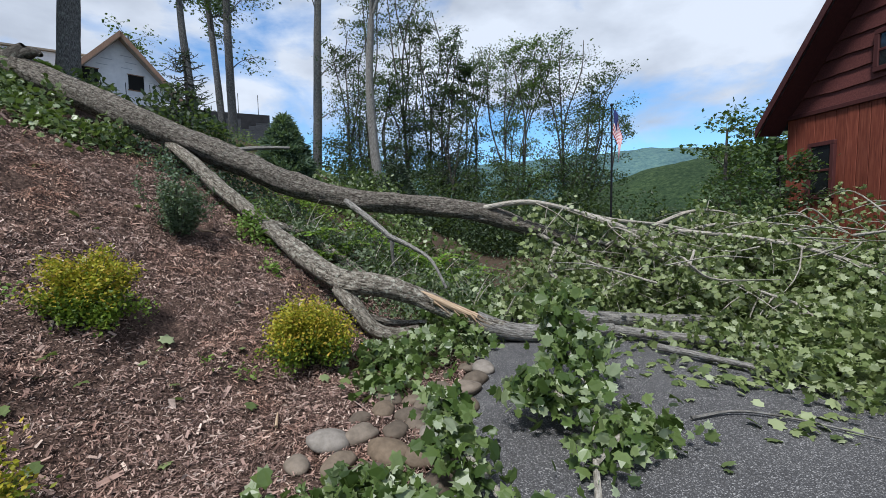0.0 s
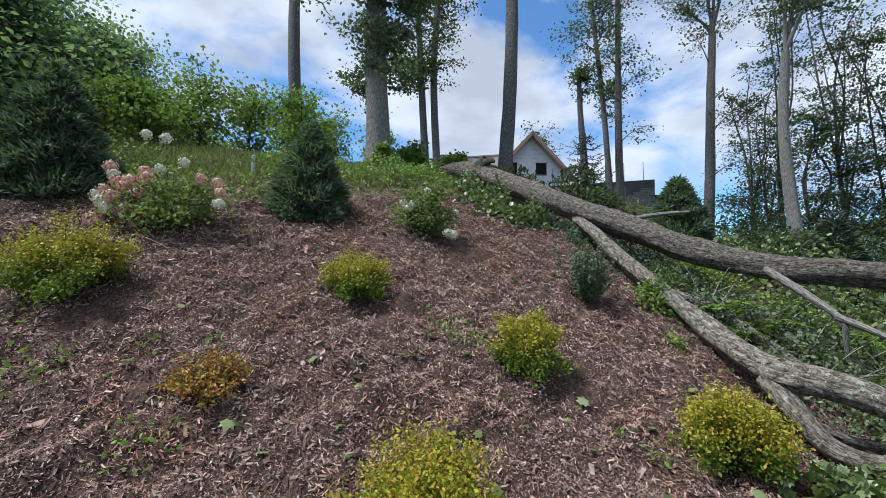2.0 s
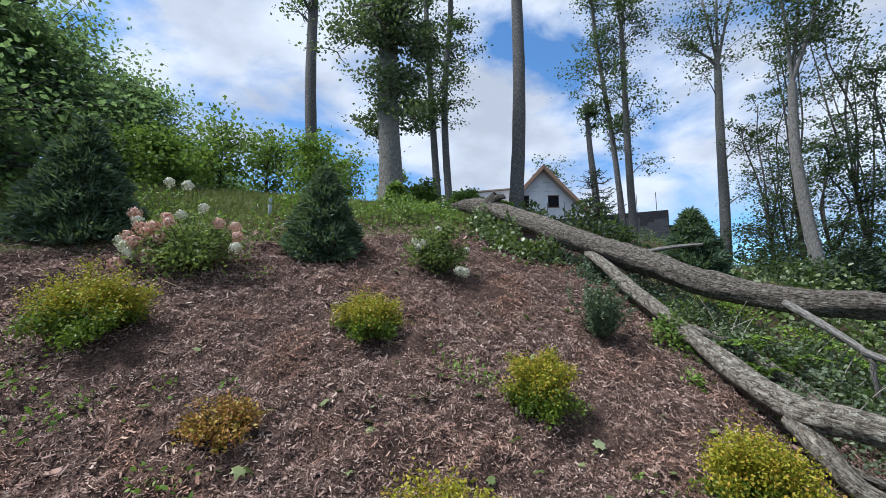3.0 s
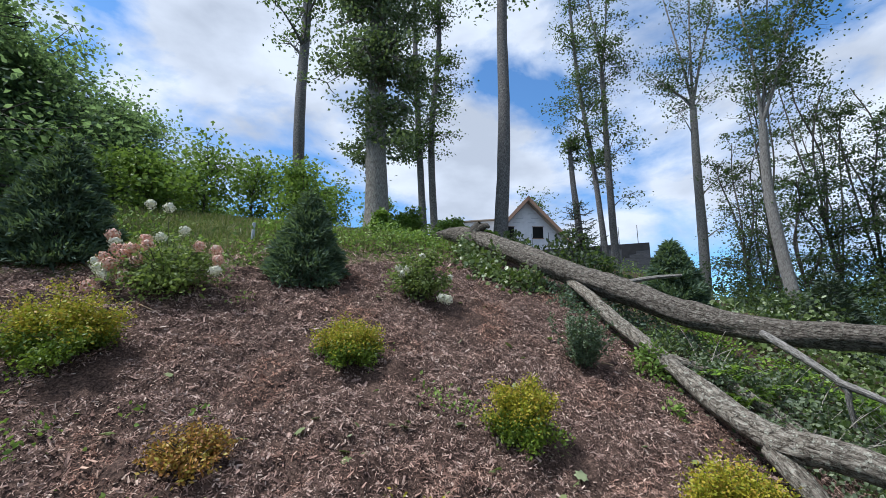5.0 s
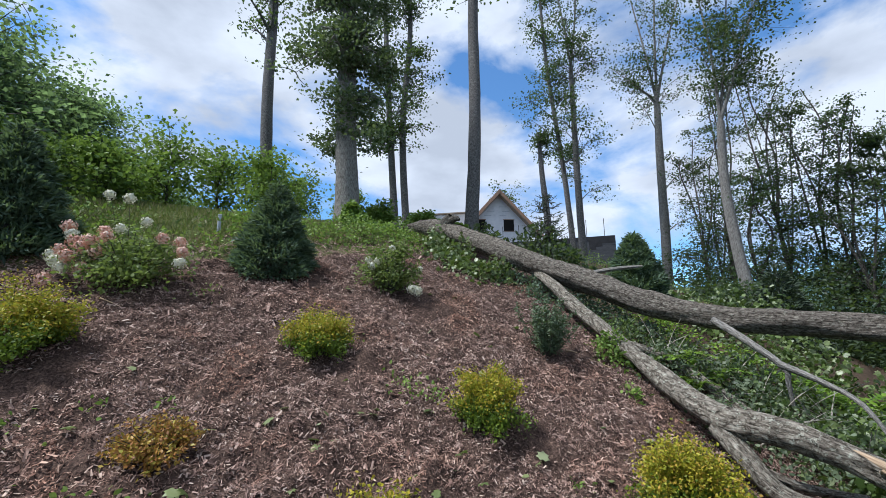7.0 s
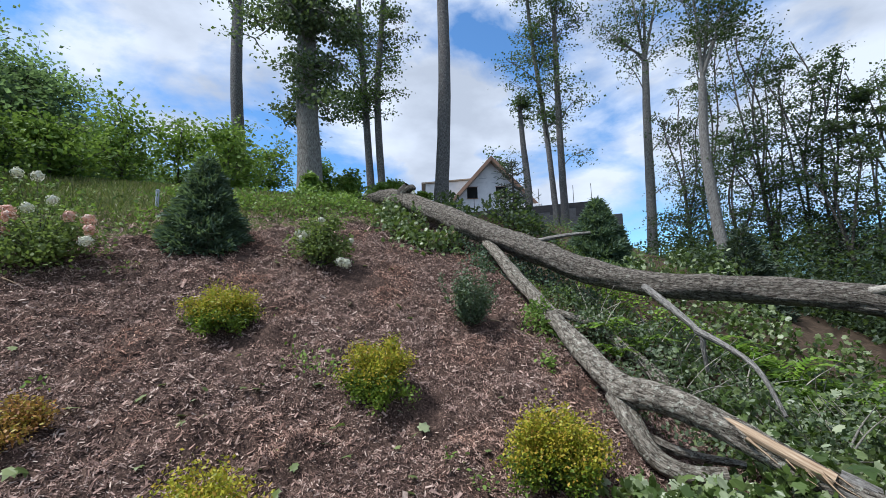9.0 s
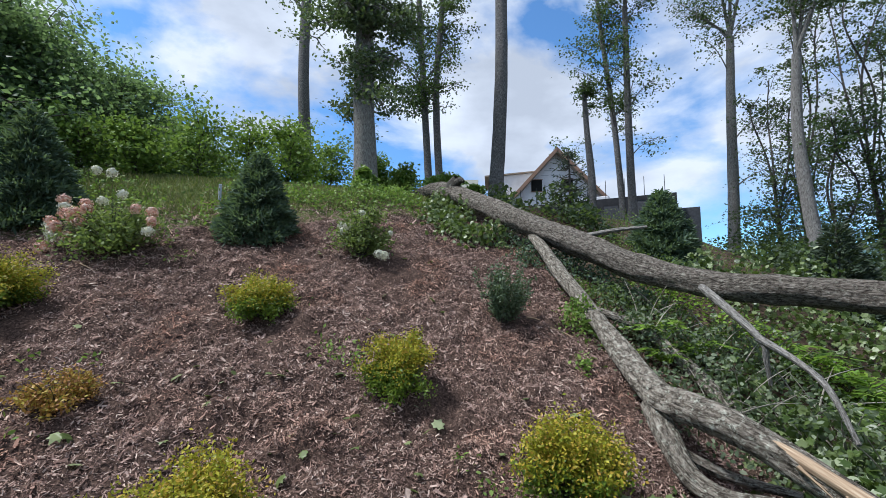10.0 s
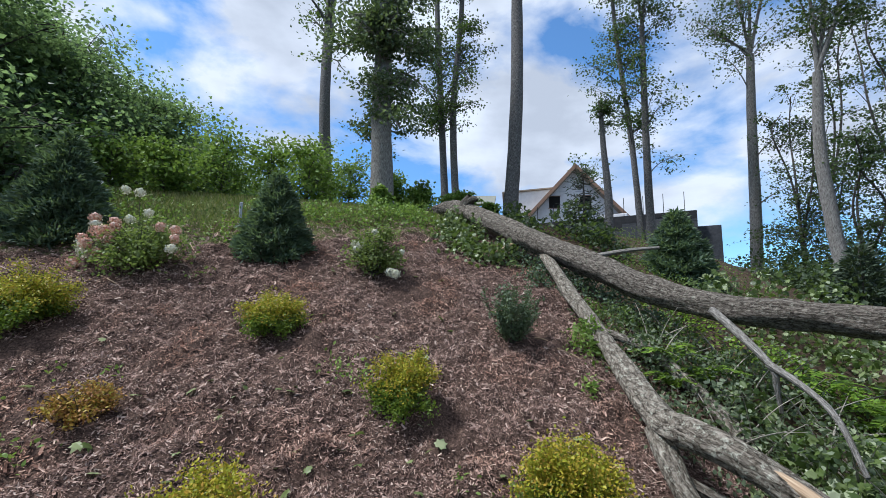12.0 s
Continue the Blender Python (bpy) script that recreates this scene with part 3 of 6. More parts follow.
fpart("splintered_wood", split_wood(), M_WOOD, "pale freshly splintered wood")
fpart("limb", [limb([(-0.9, 7.3, 0.75), (-0.62, 7.05, 0.5), (-0.38, 6.95, 0.25), (-0.1, 6.95, 0.16), (0.22, 7.1, 0.17)], 0.13, 0.075, 24, 14, 0.18, 7)], M_BARK_LOG)
fpart("limb", [limb([(-0.55, 7.1, 0.40), (-0.2, 7.3, 0.24), (0.3, 7.45, 0.2)], 0.06, 0.04, 14, 9, 0.15, 8)], M_BARK_LOG)
fpart("limb", [limb([(1.0, 7.05, 0.30), (1.5, 7.05, 0.16), (2.3, 7.05, 0.13), (2.9, 7.2, 0.14)], 0.14, 0.09, 26, 14, 0.16, 9)], M_BARK_PALE)
fpart("limb", [limb([(2.4, 7.6, 0.2), (3.2, 7.6, 0.17), (4.5, 7.5, 0.15)], 0.13, 0.09, 26, 12, 0.14, 10)], M_BARK_PALE)
fpart("limb", [limb([(2.9, 7.1, 0.15), (3.7, 6.7, 0.14), (4.6, 6.15, 0.13)], 0.075, 0.05, 24, 10, 0.14, 11)], M_BARK_PALE)
fpart("limb", [limb([(3.2, 6.5, 0.1), (3.75, 5.9, 0.1), (4.25, 5.4, 0.09)], 0.045, 0.025, 16, 8, 0.12, 12)], M_BARK_PALE)
fpart("limb", [limb([(-2.6, 8.6, 1.72), (-2.0, 8.83, 1.5), (-1.57, 8.9, 1.2), (-1.07, 8.75, 0.87), (-0.55, 8.5, 0.5)], 0.065, 0.095, 26, 10, 0.2, 13)], M_BARK_LOG, "mossy broken limb")
BR = [(-1.34, 9.6, 2.05), (-0.85, 9.25, 1.72), (-0.41, 8.95, 1.37)]
fpart("limb", [limb(BR + [(-0.38, 8.95, 1.15), (-0.37, 9.0, 0.85)], 0.062, 0.024, 26, 9, 0.22, 14)], M_BARK_PALE)
fpart("limb", [limb([(-0.45, 8.97, 1.40), (0.0, 8.6, 1.22), (0.35, 8.2, 1.03), (0.6, 7.9, 0.62)], 0.046, 0.022, 24, 8, 0.22, 15)], M_BARK_PALE)
fpart("limb", [limb([(-5.6, 9.75, 3.6), (-6.1, 9.3, 3.3), (-6.35, 9.0, 3.0)], 0.07, 0.05, 12, 8, 0.2, 16)], M_WOOD)
fpart("limb", [limb([(-4.0, 10.0, 3.1), (-3.4, 10.6, 3.25), (-2.9, 11.0, 3.3)], 0.06, 0.03, 12, 7, 0.2, 17)], M_BARK_PALE)

# pale limbs that run from the trunk's fork into the crown
CROWN_LIMBS = [
    [(1.18, 9.7, 1.85), (2.18, 9.35, 1.96), (3.5, 9.2, 1.63), (4.7, 9.1, 1.46), (5.9, 9.0, 1.05)],
    [(3.1, 9.2, 1.72), (3.9, 8.9, 1.40), (4.8, 8.6, 1.0), (5.2, 8.3, 0.45)],
    [(3.3, 9.5, 1.15), (4.4, 9.2, 1.25), (5.6, 9.3, 1.5), (7.0, 9.5, 1.45)],
    [(2.3, 9.6, 1.4), (2.9, 9.1, 1.0), (3.6, 8.5, 0.65)],
    [(4.3, 9.1, 1.5), (5.4, 9.7, 1.75), (6.6, 10.2, 1.6), (8.0, 10.0, 1.0)],
    [(4.7, 9.1, 1.4), (5.8, 8.3, 1.25), (6.6, 7.4, 0.9), (7.0, 6.8, 0.5)],
    [(5.6, 9.0, 1.15), (6.6, 8.6, 1.2), (7.6, 7.9, 1.0), (8.2, 7.2, 0.6)],
    [(3.6, 8.9, 1.2), (4.4, 8.0, 0.85), (5.0, 7.2, 0.6), (5.6, 6.5, 0.35)],
    [(2.6, 9.3, 1.1), (2.4, 8.7, 0.7), (2.9, 8.1, 0.4)],
]
for k, pts in enumerate(CROWN_LIMBS):
    fpart("limb", [limb(pts, 0.06 if k < 3 else 0.042, 0.013, 26, 8, 0.12, 20 + k)], M_TWIG)


def fallen_crown():
    rng = np.random.default_rng(11)
    pts, twigs = [], []
    for k, line in enumerate(CROWN_LIMBS):
        P = spline(line, 40)
        for i in range(10 if k < 5 else 4, 40, 1):
            for q in range(3):
                base = P[i]
                way = rng.normal(size=3) * np.array([0.55, 0.5, 0.3])
                way[2] -= 0.62 if k < 5 else 0.4
                end = base + way
                end[2] = max(end[2], 0.08 + max(0, z_at(end[0], end[1])))
                if (i + q) % 3 == 0:
                    twigs.append(limb([base, (base + end) / 2 + rng.normal(size=3) * 0.06, end], 0.013, 0.004, 6, 4, 0, i))
                m = 12 if k else 6
                f = rng.uniform(0.25, 1.1, m)[:, None]
                pts.append(base + (end - base) * f + rng.normal(size=(m, 3)) * 0.11)
    # long bare shoots that lie across the heap
    for k in range(42):
        b = np.array([rng.uniform(3.4, 8.2), rng.uniform(6.4, 9.8), 0])
        b[2] = rng.uniform(0.75, 1.25) + 0.12 * (b[0] - 3.4)
        a = rng.uniform(0, 6.28)
        n = rng.uniform(0.5, 1.4)
        e = b + np.array([math.cos(a) * n, math.sin(a) * n, rng.uniform(-0.4, 0.3)])
        e[2] = max(e[2], 0.15)
        twigs.append(limb([b, (b + e) / 2 + rng.normal(size=3) * 0.12 + np.array([0, 0, 0.1]), e], rng.uniform(0.010, 0.024), 0.005, 10, 5, 0.1, k))
    # heaps that lie on the drive under the limbs
    for cx, cy, r, h, n in ((5.2, 7.7, 0.9, 0.6, 520), (6.2, 6.6, 1.1, 0.75, 760), (6.9, 8.2, 1.2, 1.2, 700), (7.6, 6.6, 0.9, 0.95, 600), (4.3, 8.4, 0.9, 0.45, 460),
                            (3.2, 9.0, 0.9, 0.4, 300), (5.0, 6.1, 0.55, 0.3, 240), (6.2, 5.5, 0.75, 0.35, 380), (8.2, 8.0, 1.0, 1.9, 700), (8.4, 6.6, 0.8, 1.6, 520), (8.2, 9.6, 0.9, 2.2, 600), (6.9, 9.8, 1.1, 1.9, 600), (9.0, 8.4, 0.8, 2.2, 500), (2.6, 8.3, 0.6, 0.3, 300),
                            (5.5, 10.6, 1.5, 1.2, 620), (7.6, 5.4, 0.9, 0.7, 420), (3.6, 10.6, 1.0, 0.7, 300), (1.6, 8.0, 0.5, 0.4, 220), (3.5, 7.1, 0.6, 0.18, 120),
                            (5.3, 5.9, 0.8, 0.6, 620), (5.0, 6.4, 0.7, 0.5, 520), (4.3, 5.5, 0.5, 0.28, 260), (4.2, 6.6, 0.6, 0.3, 320), (5.6, 5.0, 0.6, 0.5, 420), (4.6, 4.9, 0.4, 0.18, 130), (6.4, 6.0, 0.8, 0.9, 520)):
        u = rng.normal(size=(n, 2)) * r * 0.55
        z = np.abs(rng.uniform(0, 1, n)) ** 0.8 * h * np.exp(-(u ** 2).sum(1) / (1.2 * r * r))
        pts.append(np.stack([cx + u[:, 0], cy + u[:, 1], 0.06 + z], 1))
    C = np.vstack(pts)
    C[:, 2] = np.maximum(C[:, 2], 0.05)
    return C, twigs


C, twigs = fallen_crown()
tagged(fpart("brushwood", twigs, M_TWIG, "thin bare twigs"), kind="stuff")
rng = np.random.default_rng(12)
C = np.vstack([C, (C + np.random.default_rng(13).normal(size=C.shape) * 0.10)[::2]])
C[:, 2] = np.maximum(C[:, 2], 0.05)
ob = leaf_part("crown", C, 0.086, rng, L_MAPLE, fallen, MAPLE, 0.4, 1.0, "wilting green maple foliage with pale undersides")
ob.matrix_parent_inverse = Matrix.Translation(fallen.location).inverted()
tagged(ob, kind="stuff")


# ---- leafy branches torn off on the drive ----
def leaf_mesh():
    V = [tuple(v) for v in MAPLE] + [(-0.012, -0.45, 0.03), (0.012, -0.45, 0.03), (0.010, 0.02, 0.005), (-0.010, 0.02, 0.005)]
    me = bpy.data.meshes.new("leaf")
    me.from_pydata(V, [], [tuple(range(14)), (14, 15, 16, 17)])
    me.materials.append(L_MAPLE_OB)
    return me


LEAF = leaf_mesh()


def torn_branch(label, stems, leaf_n, size, seed, spread=0.16):
    base = stems[0][0]
    top = root("torn_branch", base, label, "branch", "torn branches on the drive")
    inv = Matrix.Translation(base).inverted()
    rng = np.random.default_rng(seed)
    ob = tubes("stem", [limb(s, 0.026, 0.008, 16, 7, 0.15, seed + i) for i, s in enumerate(stems)], M_TWIG, top)
    ob.matrix_parent_inverse = inv
    for k in range(leaf_n):
        s = spline(stems[rng.integers(len(stems))], 30)
        q = s[int(rng.uniform(0.15, 0.999) * 30)] + rng.normal(size=3) * np.array([spread, spread, spread * 0.65])
        q[2] = max(q[2], 0.06)
        lf = new("leaf", LEAF)
        lf.parent = top
        lf.matrix_parent_inverse = inv
        n = Vector((rng.normal() * 0.8, rng.normal() * 0.7 - 0.75, rng.normal() * 0.5 + 0.6)).normalized()
        m = n.to_track_quat("Z", "Y").to_matrix().to_4x4() @ Matrix.Rotation(rng.uniform(0, 6.28), 4, "Z")
        sc = size * rng.uniform(0.6, 1.3)
        lf.matrix_basis = Matrix.Translation(q) @ m @ Matrix.Diagonal((sc, sc, sc, 1))
    # the joined rest of the foliage
    pts = []
    for s in stems:
        L = spline(s, 40)
        m = leaf_n * 2 // len(stems)
        pts.append(L[rng.integers(8, 40, m)] + rng.normal(size=(m, 3)) * np.array([spread, spread, spread * 0.6]) * 0.85)
    C = np.vstack(pts)
    C[:, 2] = np.maximum(C[:, 2], 0.05)
    ob = leaf_part("foliage", C, size * 0.9, rng, L_MAPLE_FRESH, top, MAPLE, 0.5, 1.0)
    ob.matrix_parent_inverse = inv
    tagged(ob, kind="stuff")
    return top


torn_branch("torn maple branch with large green leaves on asphalt",
            [[(1.50, 3.55, 0.06), (1.62, 4.0, 0.12), (1.75, 4.5, 0.28), (1.72, 5.0, 0.52), (1.62, 5.3, 0.85)],
             [(1.62, 4.0, 0.12), (1.95, 4.3, 0.18), (2.3, 4.5, 0.12)],
             [(1.70, 4.4, 0.25), (1.45, 4.6, 0.36), (1.25, 4.7, 0.3)],
             [(1.74, 4.6, 0.3), (1.95, 5.2, 0.5), (2.0, 5.7, 0.5)],
             [(1.72, 4.9, 0.45), (1.66, 5.1, 0.75), (1.6, 5.2, 1.02)]], 300, 0.105, 31, 0.135)
torn_branch("leafy maple branch lying over the edging stones",
            [[(1.35, 3.45, 0.06), (0.95, 3.5, 0.12), (0.45, 3.5, 0.14), (0.0, 3.52, 0.13), (-0.35, 3.58, 0.12)],
             [(0.95, 3.62, 0.15), (0.72, 3.95, 0.3), (0.6, 4.2, 0.5)],
             [(0.45, 3.5, 0.14), (0.3, 3.6, 0.18), (0.1, 3.66, 0.16)]], 270, 0.10, 37, 0.09)


def brush_twigs():
    rng = np.random.default_rng(50)
    sets = []
    for k in range(150):
        x, y = rng.uniform(-2.4, 1.6), rng.uniform(8.0, 10.4)
        if y + 0.55 * x < 7.9:
            continue
        z = z_at(x, y)
        a = rng.uniform(0, 6.28)
        n = rng.uniform(0.3, 1.0)
        e = (x + math.cos(a) * n, y + math.sin(a) * n * 0.7, z + rng.uniform(0.15, 0.85))
        sets.append(limb([(x, y, z), ((x + e[0]) / 2, (y + e[1]) / 2, z + 0.62 * (e[2] - z)), e], rng.uniform(0.006, 0.02), 0.003, 8, 5, 0.1, k))
    tagged(tubes("brush_twigs", sets, M_TWIG), "thin tangled twigs in the undergrowth", "twigs", kind="stuff")


brush_twigs()
# fallen leaves under the broken limb, on the stones and the bank
def low_foliage(name, label, blobs, mat, size, shape, seed, up=0.7):
    rng = np.random.default_rng(seed)
    pts = []
    for cx, cy, r, h, n in blobs:
        u = rng.normal(size=(n, 2)) * r * 0.5
        x, y = cx + u[:, 0], cy + u[:, 1]
        z = land(x, y) + 0.04 + rng.uniform(0, 1, n) ** 0.9 * h * np.exp(-(u ** 2).sum(1) / (r * r))
        pts.append(np.stack([x, y, z], 1))
    me_v, me_f = leaves(np.vstack(pts), size, rng, shape, up, 0.8)
    ob = place(name, raw_mesh(name, me_v, me_f, [mat]))
    return tagged(ob, label, "foliage", kind="stuff")


low_foliage("maple_litter", "green maple sprays lying below the broken limb", [
    (0.35, 6.4, 0.6, 0.35, 320), (-0.1, 6.0, 0.45, 0.3, 200), (0.8, 6.8, 0.4, 0.45, 190), (0.05, 5.5, 0.4, 0.2, 120), (1.0, 7.4, 0.5, 0.5, 160), (0.5, 7.7, 0.5, 0.4, 160),
    (-6.7, 8.6, 0.5, 0.3, 190), (-6.0, 8.5, 0.4, 0.35, 170), (-7.3, 9.0, 0.5, 0.45, 180), (-5.6, 8.8, 0.35, 0.4, 120),
    (-6.5, 9.1, 0.4, 0.75, 170), (-7.6, 9.3, 0.4, 0.6, 160), (-5.5, 9.25, 0.35, 0.6, 150),
    (0.0, 8.5, 0.5, 0.6, 150), (0.6, 8.2, 0.5, 0.5, 170), (0.3, 9.0, 0.6, 0.7, 170), (-0.6, 8.9, 0.5, 0.6, 120), (1.2, 8.6, 0.5, 0.6, 170), (1.0, 9.6, 0.6, 0.7, 150)], L_MAPLE_FRESH, 0.10, MAPLE, 41, 0.5)
low_foliage("undergrowth", "tangled green weeds and leafy twigs behind the limb", [
    (-0.6, 8.4, 0.7, 0.75, 620), (0.3, 8.7, 0.8, 0.8, 620), (-1.4, 9.0, 0.8, 0.7, 620), (1.2, 9.2, 0.8, 0.8, 560), (-0.3, 9.6, 0.8, 0.7, 560), (-1.9, 8.8, 0.5, 0.5, 500), (0.9, 8.3, 0.6, 0.6, 600), (-0.9, 9.4, 0.7, 0.8, 700), (-2.6, 9.4, 0.6, 0.5, 500), (-1.0, 8.0, 0.4, 0.4, 300), (0.9, 10.4, 1.0, 0.7, 420),
    (-2.2, 9.9, 0.9, 0.4, 360), (-0.9, 10.8, 1.2, 0.6, 420), (2.2, 11.3, 1.3, 0.8, 420), (-3.2, 10.6, 0.9, 0.4, 300), (0.0, 7.9, 0.5, 0.4, 240)], L_IVY, 0.07, OVAL, 43, 0.5)
low_foliage("low_weeds", "leafy green weeds below the fallen trunk", [
    (-2.7, 9.5, 0.5, 0.4, 420), (-2.0, 9.9, 0.5, 0.5, 460), (-1.2, 10.0, 0.5, 0.5, 460), (-0.4, 10.2, 0.5, 0.5, 420), (-3.3, 9.3, 0.35, 0.25, 220), (0.5, 9.7, 0.5, 0.6, 420),
    (-4.5, 12.5, 0.9, 0.4, 500), (-3.2, 12.8, 0.9, 0.4, 500), (-2.2, 14.5, 1.2, 0.6, 500), (-3.5, 15.5, 1.3, 0.6, 500), (-5.5, 14.5, 1.1, 0.5, 450), (-6.5, 16.5, 1.4, 0.5, 500)], L_TREE_LIGHT, 0.06, OVAL, 51, 0.5)
low_foliage("lime_ground_cover", "lime-green spreading ground cover behind the fallen trunk", [
    (-3.6, 11.6, 0.7, 0.3, 500), (-2.6, 11.2, 0.7, 0.3, 500), (-1.2, 11.2, 0.7, 0.35, 500), (-0.2, 11.3, 0.5, 0.3, 500), (0.8, 11.4, 0.5, 0.3, 500), (0.3, 10.6, 0.4, 0.3, 300)], L_FERN, 0.09, RHOMB, 47, 1.6)
low_foliage("crushed_evergreen", "dark crushed evergreen boughs under the trunk", [
    (-4.6, 9.75, 0.5, 0.5, 700), (-3.9, 9.9, 0.5, 0.5, 700), (-3.2, 10.0, 0.5, 0.5, 600), (-5.4, 9.6, 0.5, 0.4, 500), (-2.5, 10.1, 0.5, 0.4, 400), (-4.5, 9.2, 0.3, 0.3, 240)], L_NEEDLE, 0.07, RHOMB, 49, 0.4)
low_foliage("green_sprig", "fresh green leafy shrub against the limb", [(-2.52, 8.36, 0.34, 0.5, 640), (-1.95, 7.55, 0.14, 0.12, 40)], L_WEED, 0.075, OVAL, 44)
low_foliage("maple_sapling_leaves", "pale green maple sprays behind the fallen trunk", [
    (-1.6, 12.6, 0.8, 1.4, 420), (-0.3, 12.4, 0.8, 1.1, 360), (-2.5, 12.6, 0.6, 1.0, 240), (0.9, 12.4, 0.8, 0.9, 300), (-1.0, 14.0, 0.8, 1.7, 360)], L_MAPLE_FRESH, 0.10, MAPLE, 45, 0.4)
rng = np.random.default_rng(48)
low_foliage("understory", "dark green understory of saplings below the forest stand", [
    (x, rng.uniform(19.5, 29), 1.7, rng.uniform(1.2, 2.4) if x < -1.2 else rng.uniform(2.2, 4.4) if x < 9 else rng.uniform(1.4, 2.6), 1100) for x in np.linspace(-4.5, 12.5, 54)], L_TREE_SHADE, 0.16, SPRIG, 48, 0.9)
low_foliage("scattered_leaf", "single green maple leaves strewn over mulch and asphalt", [
    (-3.4, 2.8, 2.2, 0.03, 26), (-2.4, 5.0, 2.2, 0.03, 26), (-4.6, 5.6, 2.4, 0.03, 16), (2.8, 4.4, 1.3, 0.02, 9), (2.4, 6.3, 0.8, 0.03, 22), (3.5, 5.8, 0.7, 0.10, 70), (3.5, 4.55, 0.35, 0.06, 24), (4.3, 5.5, 0.7, 0.15, 90), (2.7, 3.6, 0.2, 0.04, 7)], L_MAPLE, 0.10, MAPLE, 46, 2.2)


def stick(pts, r, label):
    ob = tubes("stick", [limb(pts, r, r * 0.45, 12, 6, 0.15, pts[0][0])], M_BARK_PALE)
    tagged(ob, label, "stick", "loose sticks")


stick([(2.65, 4.75, 0.05), (3.1, 4.85, 0.06), (3.5, 4.7, 0.05), (3.85, 4.4, 0.05)], 0.016, "thin bent twig on the asphalt")
for x, y, a, n in ((-2.59, 7.9, 0.5, 0.34), (-3.0, 7.75, 0.9, 0.2), (-0.8, 4.75, 1.9, 0.25), (-6.6, 2.1, 0.6, 0.5), (-7.6, 3.2, 0.2, 0.3)):
    dx, dy = math.cos(a) * n / 2, math.sin(a) * n / 2
    z = z_at(x, y) + 0.06
    ob = tubes("wood_splinter", [limb([(x - dx, y - dy, z_at(x - dx, y - dy) + 0.05), (x, y, z), (x + dx, y + dy, z_at(x + dx, y + dy) + 0.05)], 0.016, 0.006, 6, 5, 0.2, x)], M_WOOD)
    tagged(ob, "pale splinter of torn wood on mulch", "splinter", "splinters on the bank")

# ---- standing trees ----
# a broad pointed leaf
SPRAY = np.array([(0, 0, 0), (.36, .42, .07), (0, 1, -.10), (-.37, .47, .06)])
def tree(name, label, base, top, r0, seed, crown=(0.45, 1.0), reach=2.2, limbs=14, leaf_n=2600, leaf=0.16, bark=None, leafmat=None, lower=0.0, group="", clump=0.42, taper=0.35, up=1.0, twigs_n=7):
    """A tapered trunk from base to top, limbs that rise outwards, and leaves in clumps at the twigs."""
    rng = np.random.default_rng(seed)
    bark, leafmat = bark or M_BARK, leafmat or L_TREE
    b, t = np.array(base, float), np.array(top, float)
    h = np.linalg.norm(t - b)
    mid = [b + (t - b) * f + rng.normal(size=3) * np.array([1, 1, 0]) * 0.008 * h for f in (0.33, 0.66)]
    P = spline([b, *mid, t], 30)
    f = np.linspace(0, 1, 30)
    R = r0 * (1 - (1 - taper) * f) * (1 + 0.45 * np.exp(-f * h / 0.5))
    thing = root(name, base, label, "tree", group)
    inv = Matrix.Translation(base).inverted()
    ob = tubes("trunk", [tube_arrays(P, R, 14, 0.07, 5, seed)], bark, thing)
    ob.matrix_parent_inverse = inv
    pts = []
    for k in range(limbs):
        u = rng.uniform(*crown)
        i = min(29, int(u * 29))
        a = rng.uniform(0, 2 * math.pi)
        size = reach * rng.uniform(0.45, 1.1) * (1.1 - 0.45 * (u - crown[0]) / max(0.01, crown[1] - crown[0]))
        out = np.array([math.cos(a), math.sin(a), rng.uniform(0.25, 1.1)]) * size
        s = P[i]
        line = [s, s + out * 0.4 + np.array([0, 0, 0.05 * size]), s + out + np.array([0, 0, -lower * size])]
        rr = max(0.012, R[i] * rng.uniform(0.22, 0.42))
        sets = [limb(line, rr, 0.008, 9, 6, 0.1, k)]
        L = spline(line, 12)
        for q in range(twigs_n):
            j = rng.integers(3, 12)
            w = L[j] + rng.normal(size=3) * np.array([0.42, 0.42, 0.26]) * reach * 0.5
            sets.append(limb([L[j], (L[j] + w) / 2 + rng.normal(size=3) * 0.05, w], rr * 0.28 + 0.004, 0.004, 4, 3, 0, q))
            n = max(1, int(leaf_n / (limbs * twigs_n) * rng.uniform(0.25, 1.75)))
            # a flat spray of leaves, denser towards the twig
            c = rng.normal(size=(n, 3)) * np.array([clump, clump, clump * 0.32]) * reach * 0.36
            c += (w - L[j]) * rng.uniform(-0.5, 0.25, (n, 1))
            pts.append(w + c)
        ob = tubes("limb", sets, bark, thing)
        ob.matrix_parent_inverse = inv
    if leaf_n:
        ob = leaf_part("crown", np.vstack(pts), leaf, rng, leafmat, thing, SPRAY, up, 0.75)
        ob.matrix_parent_inverse = inv
        tagged(ob, kind="stuff")
    return thing


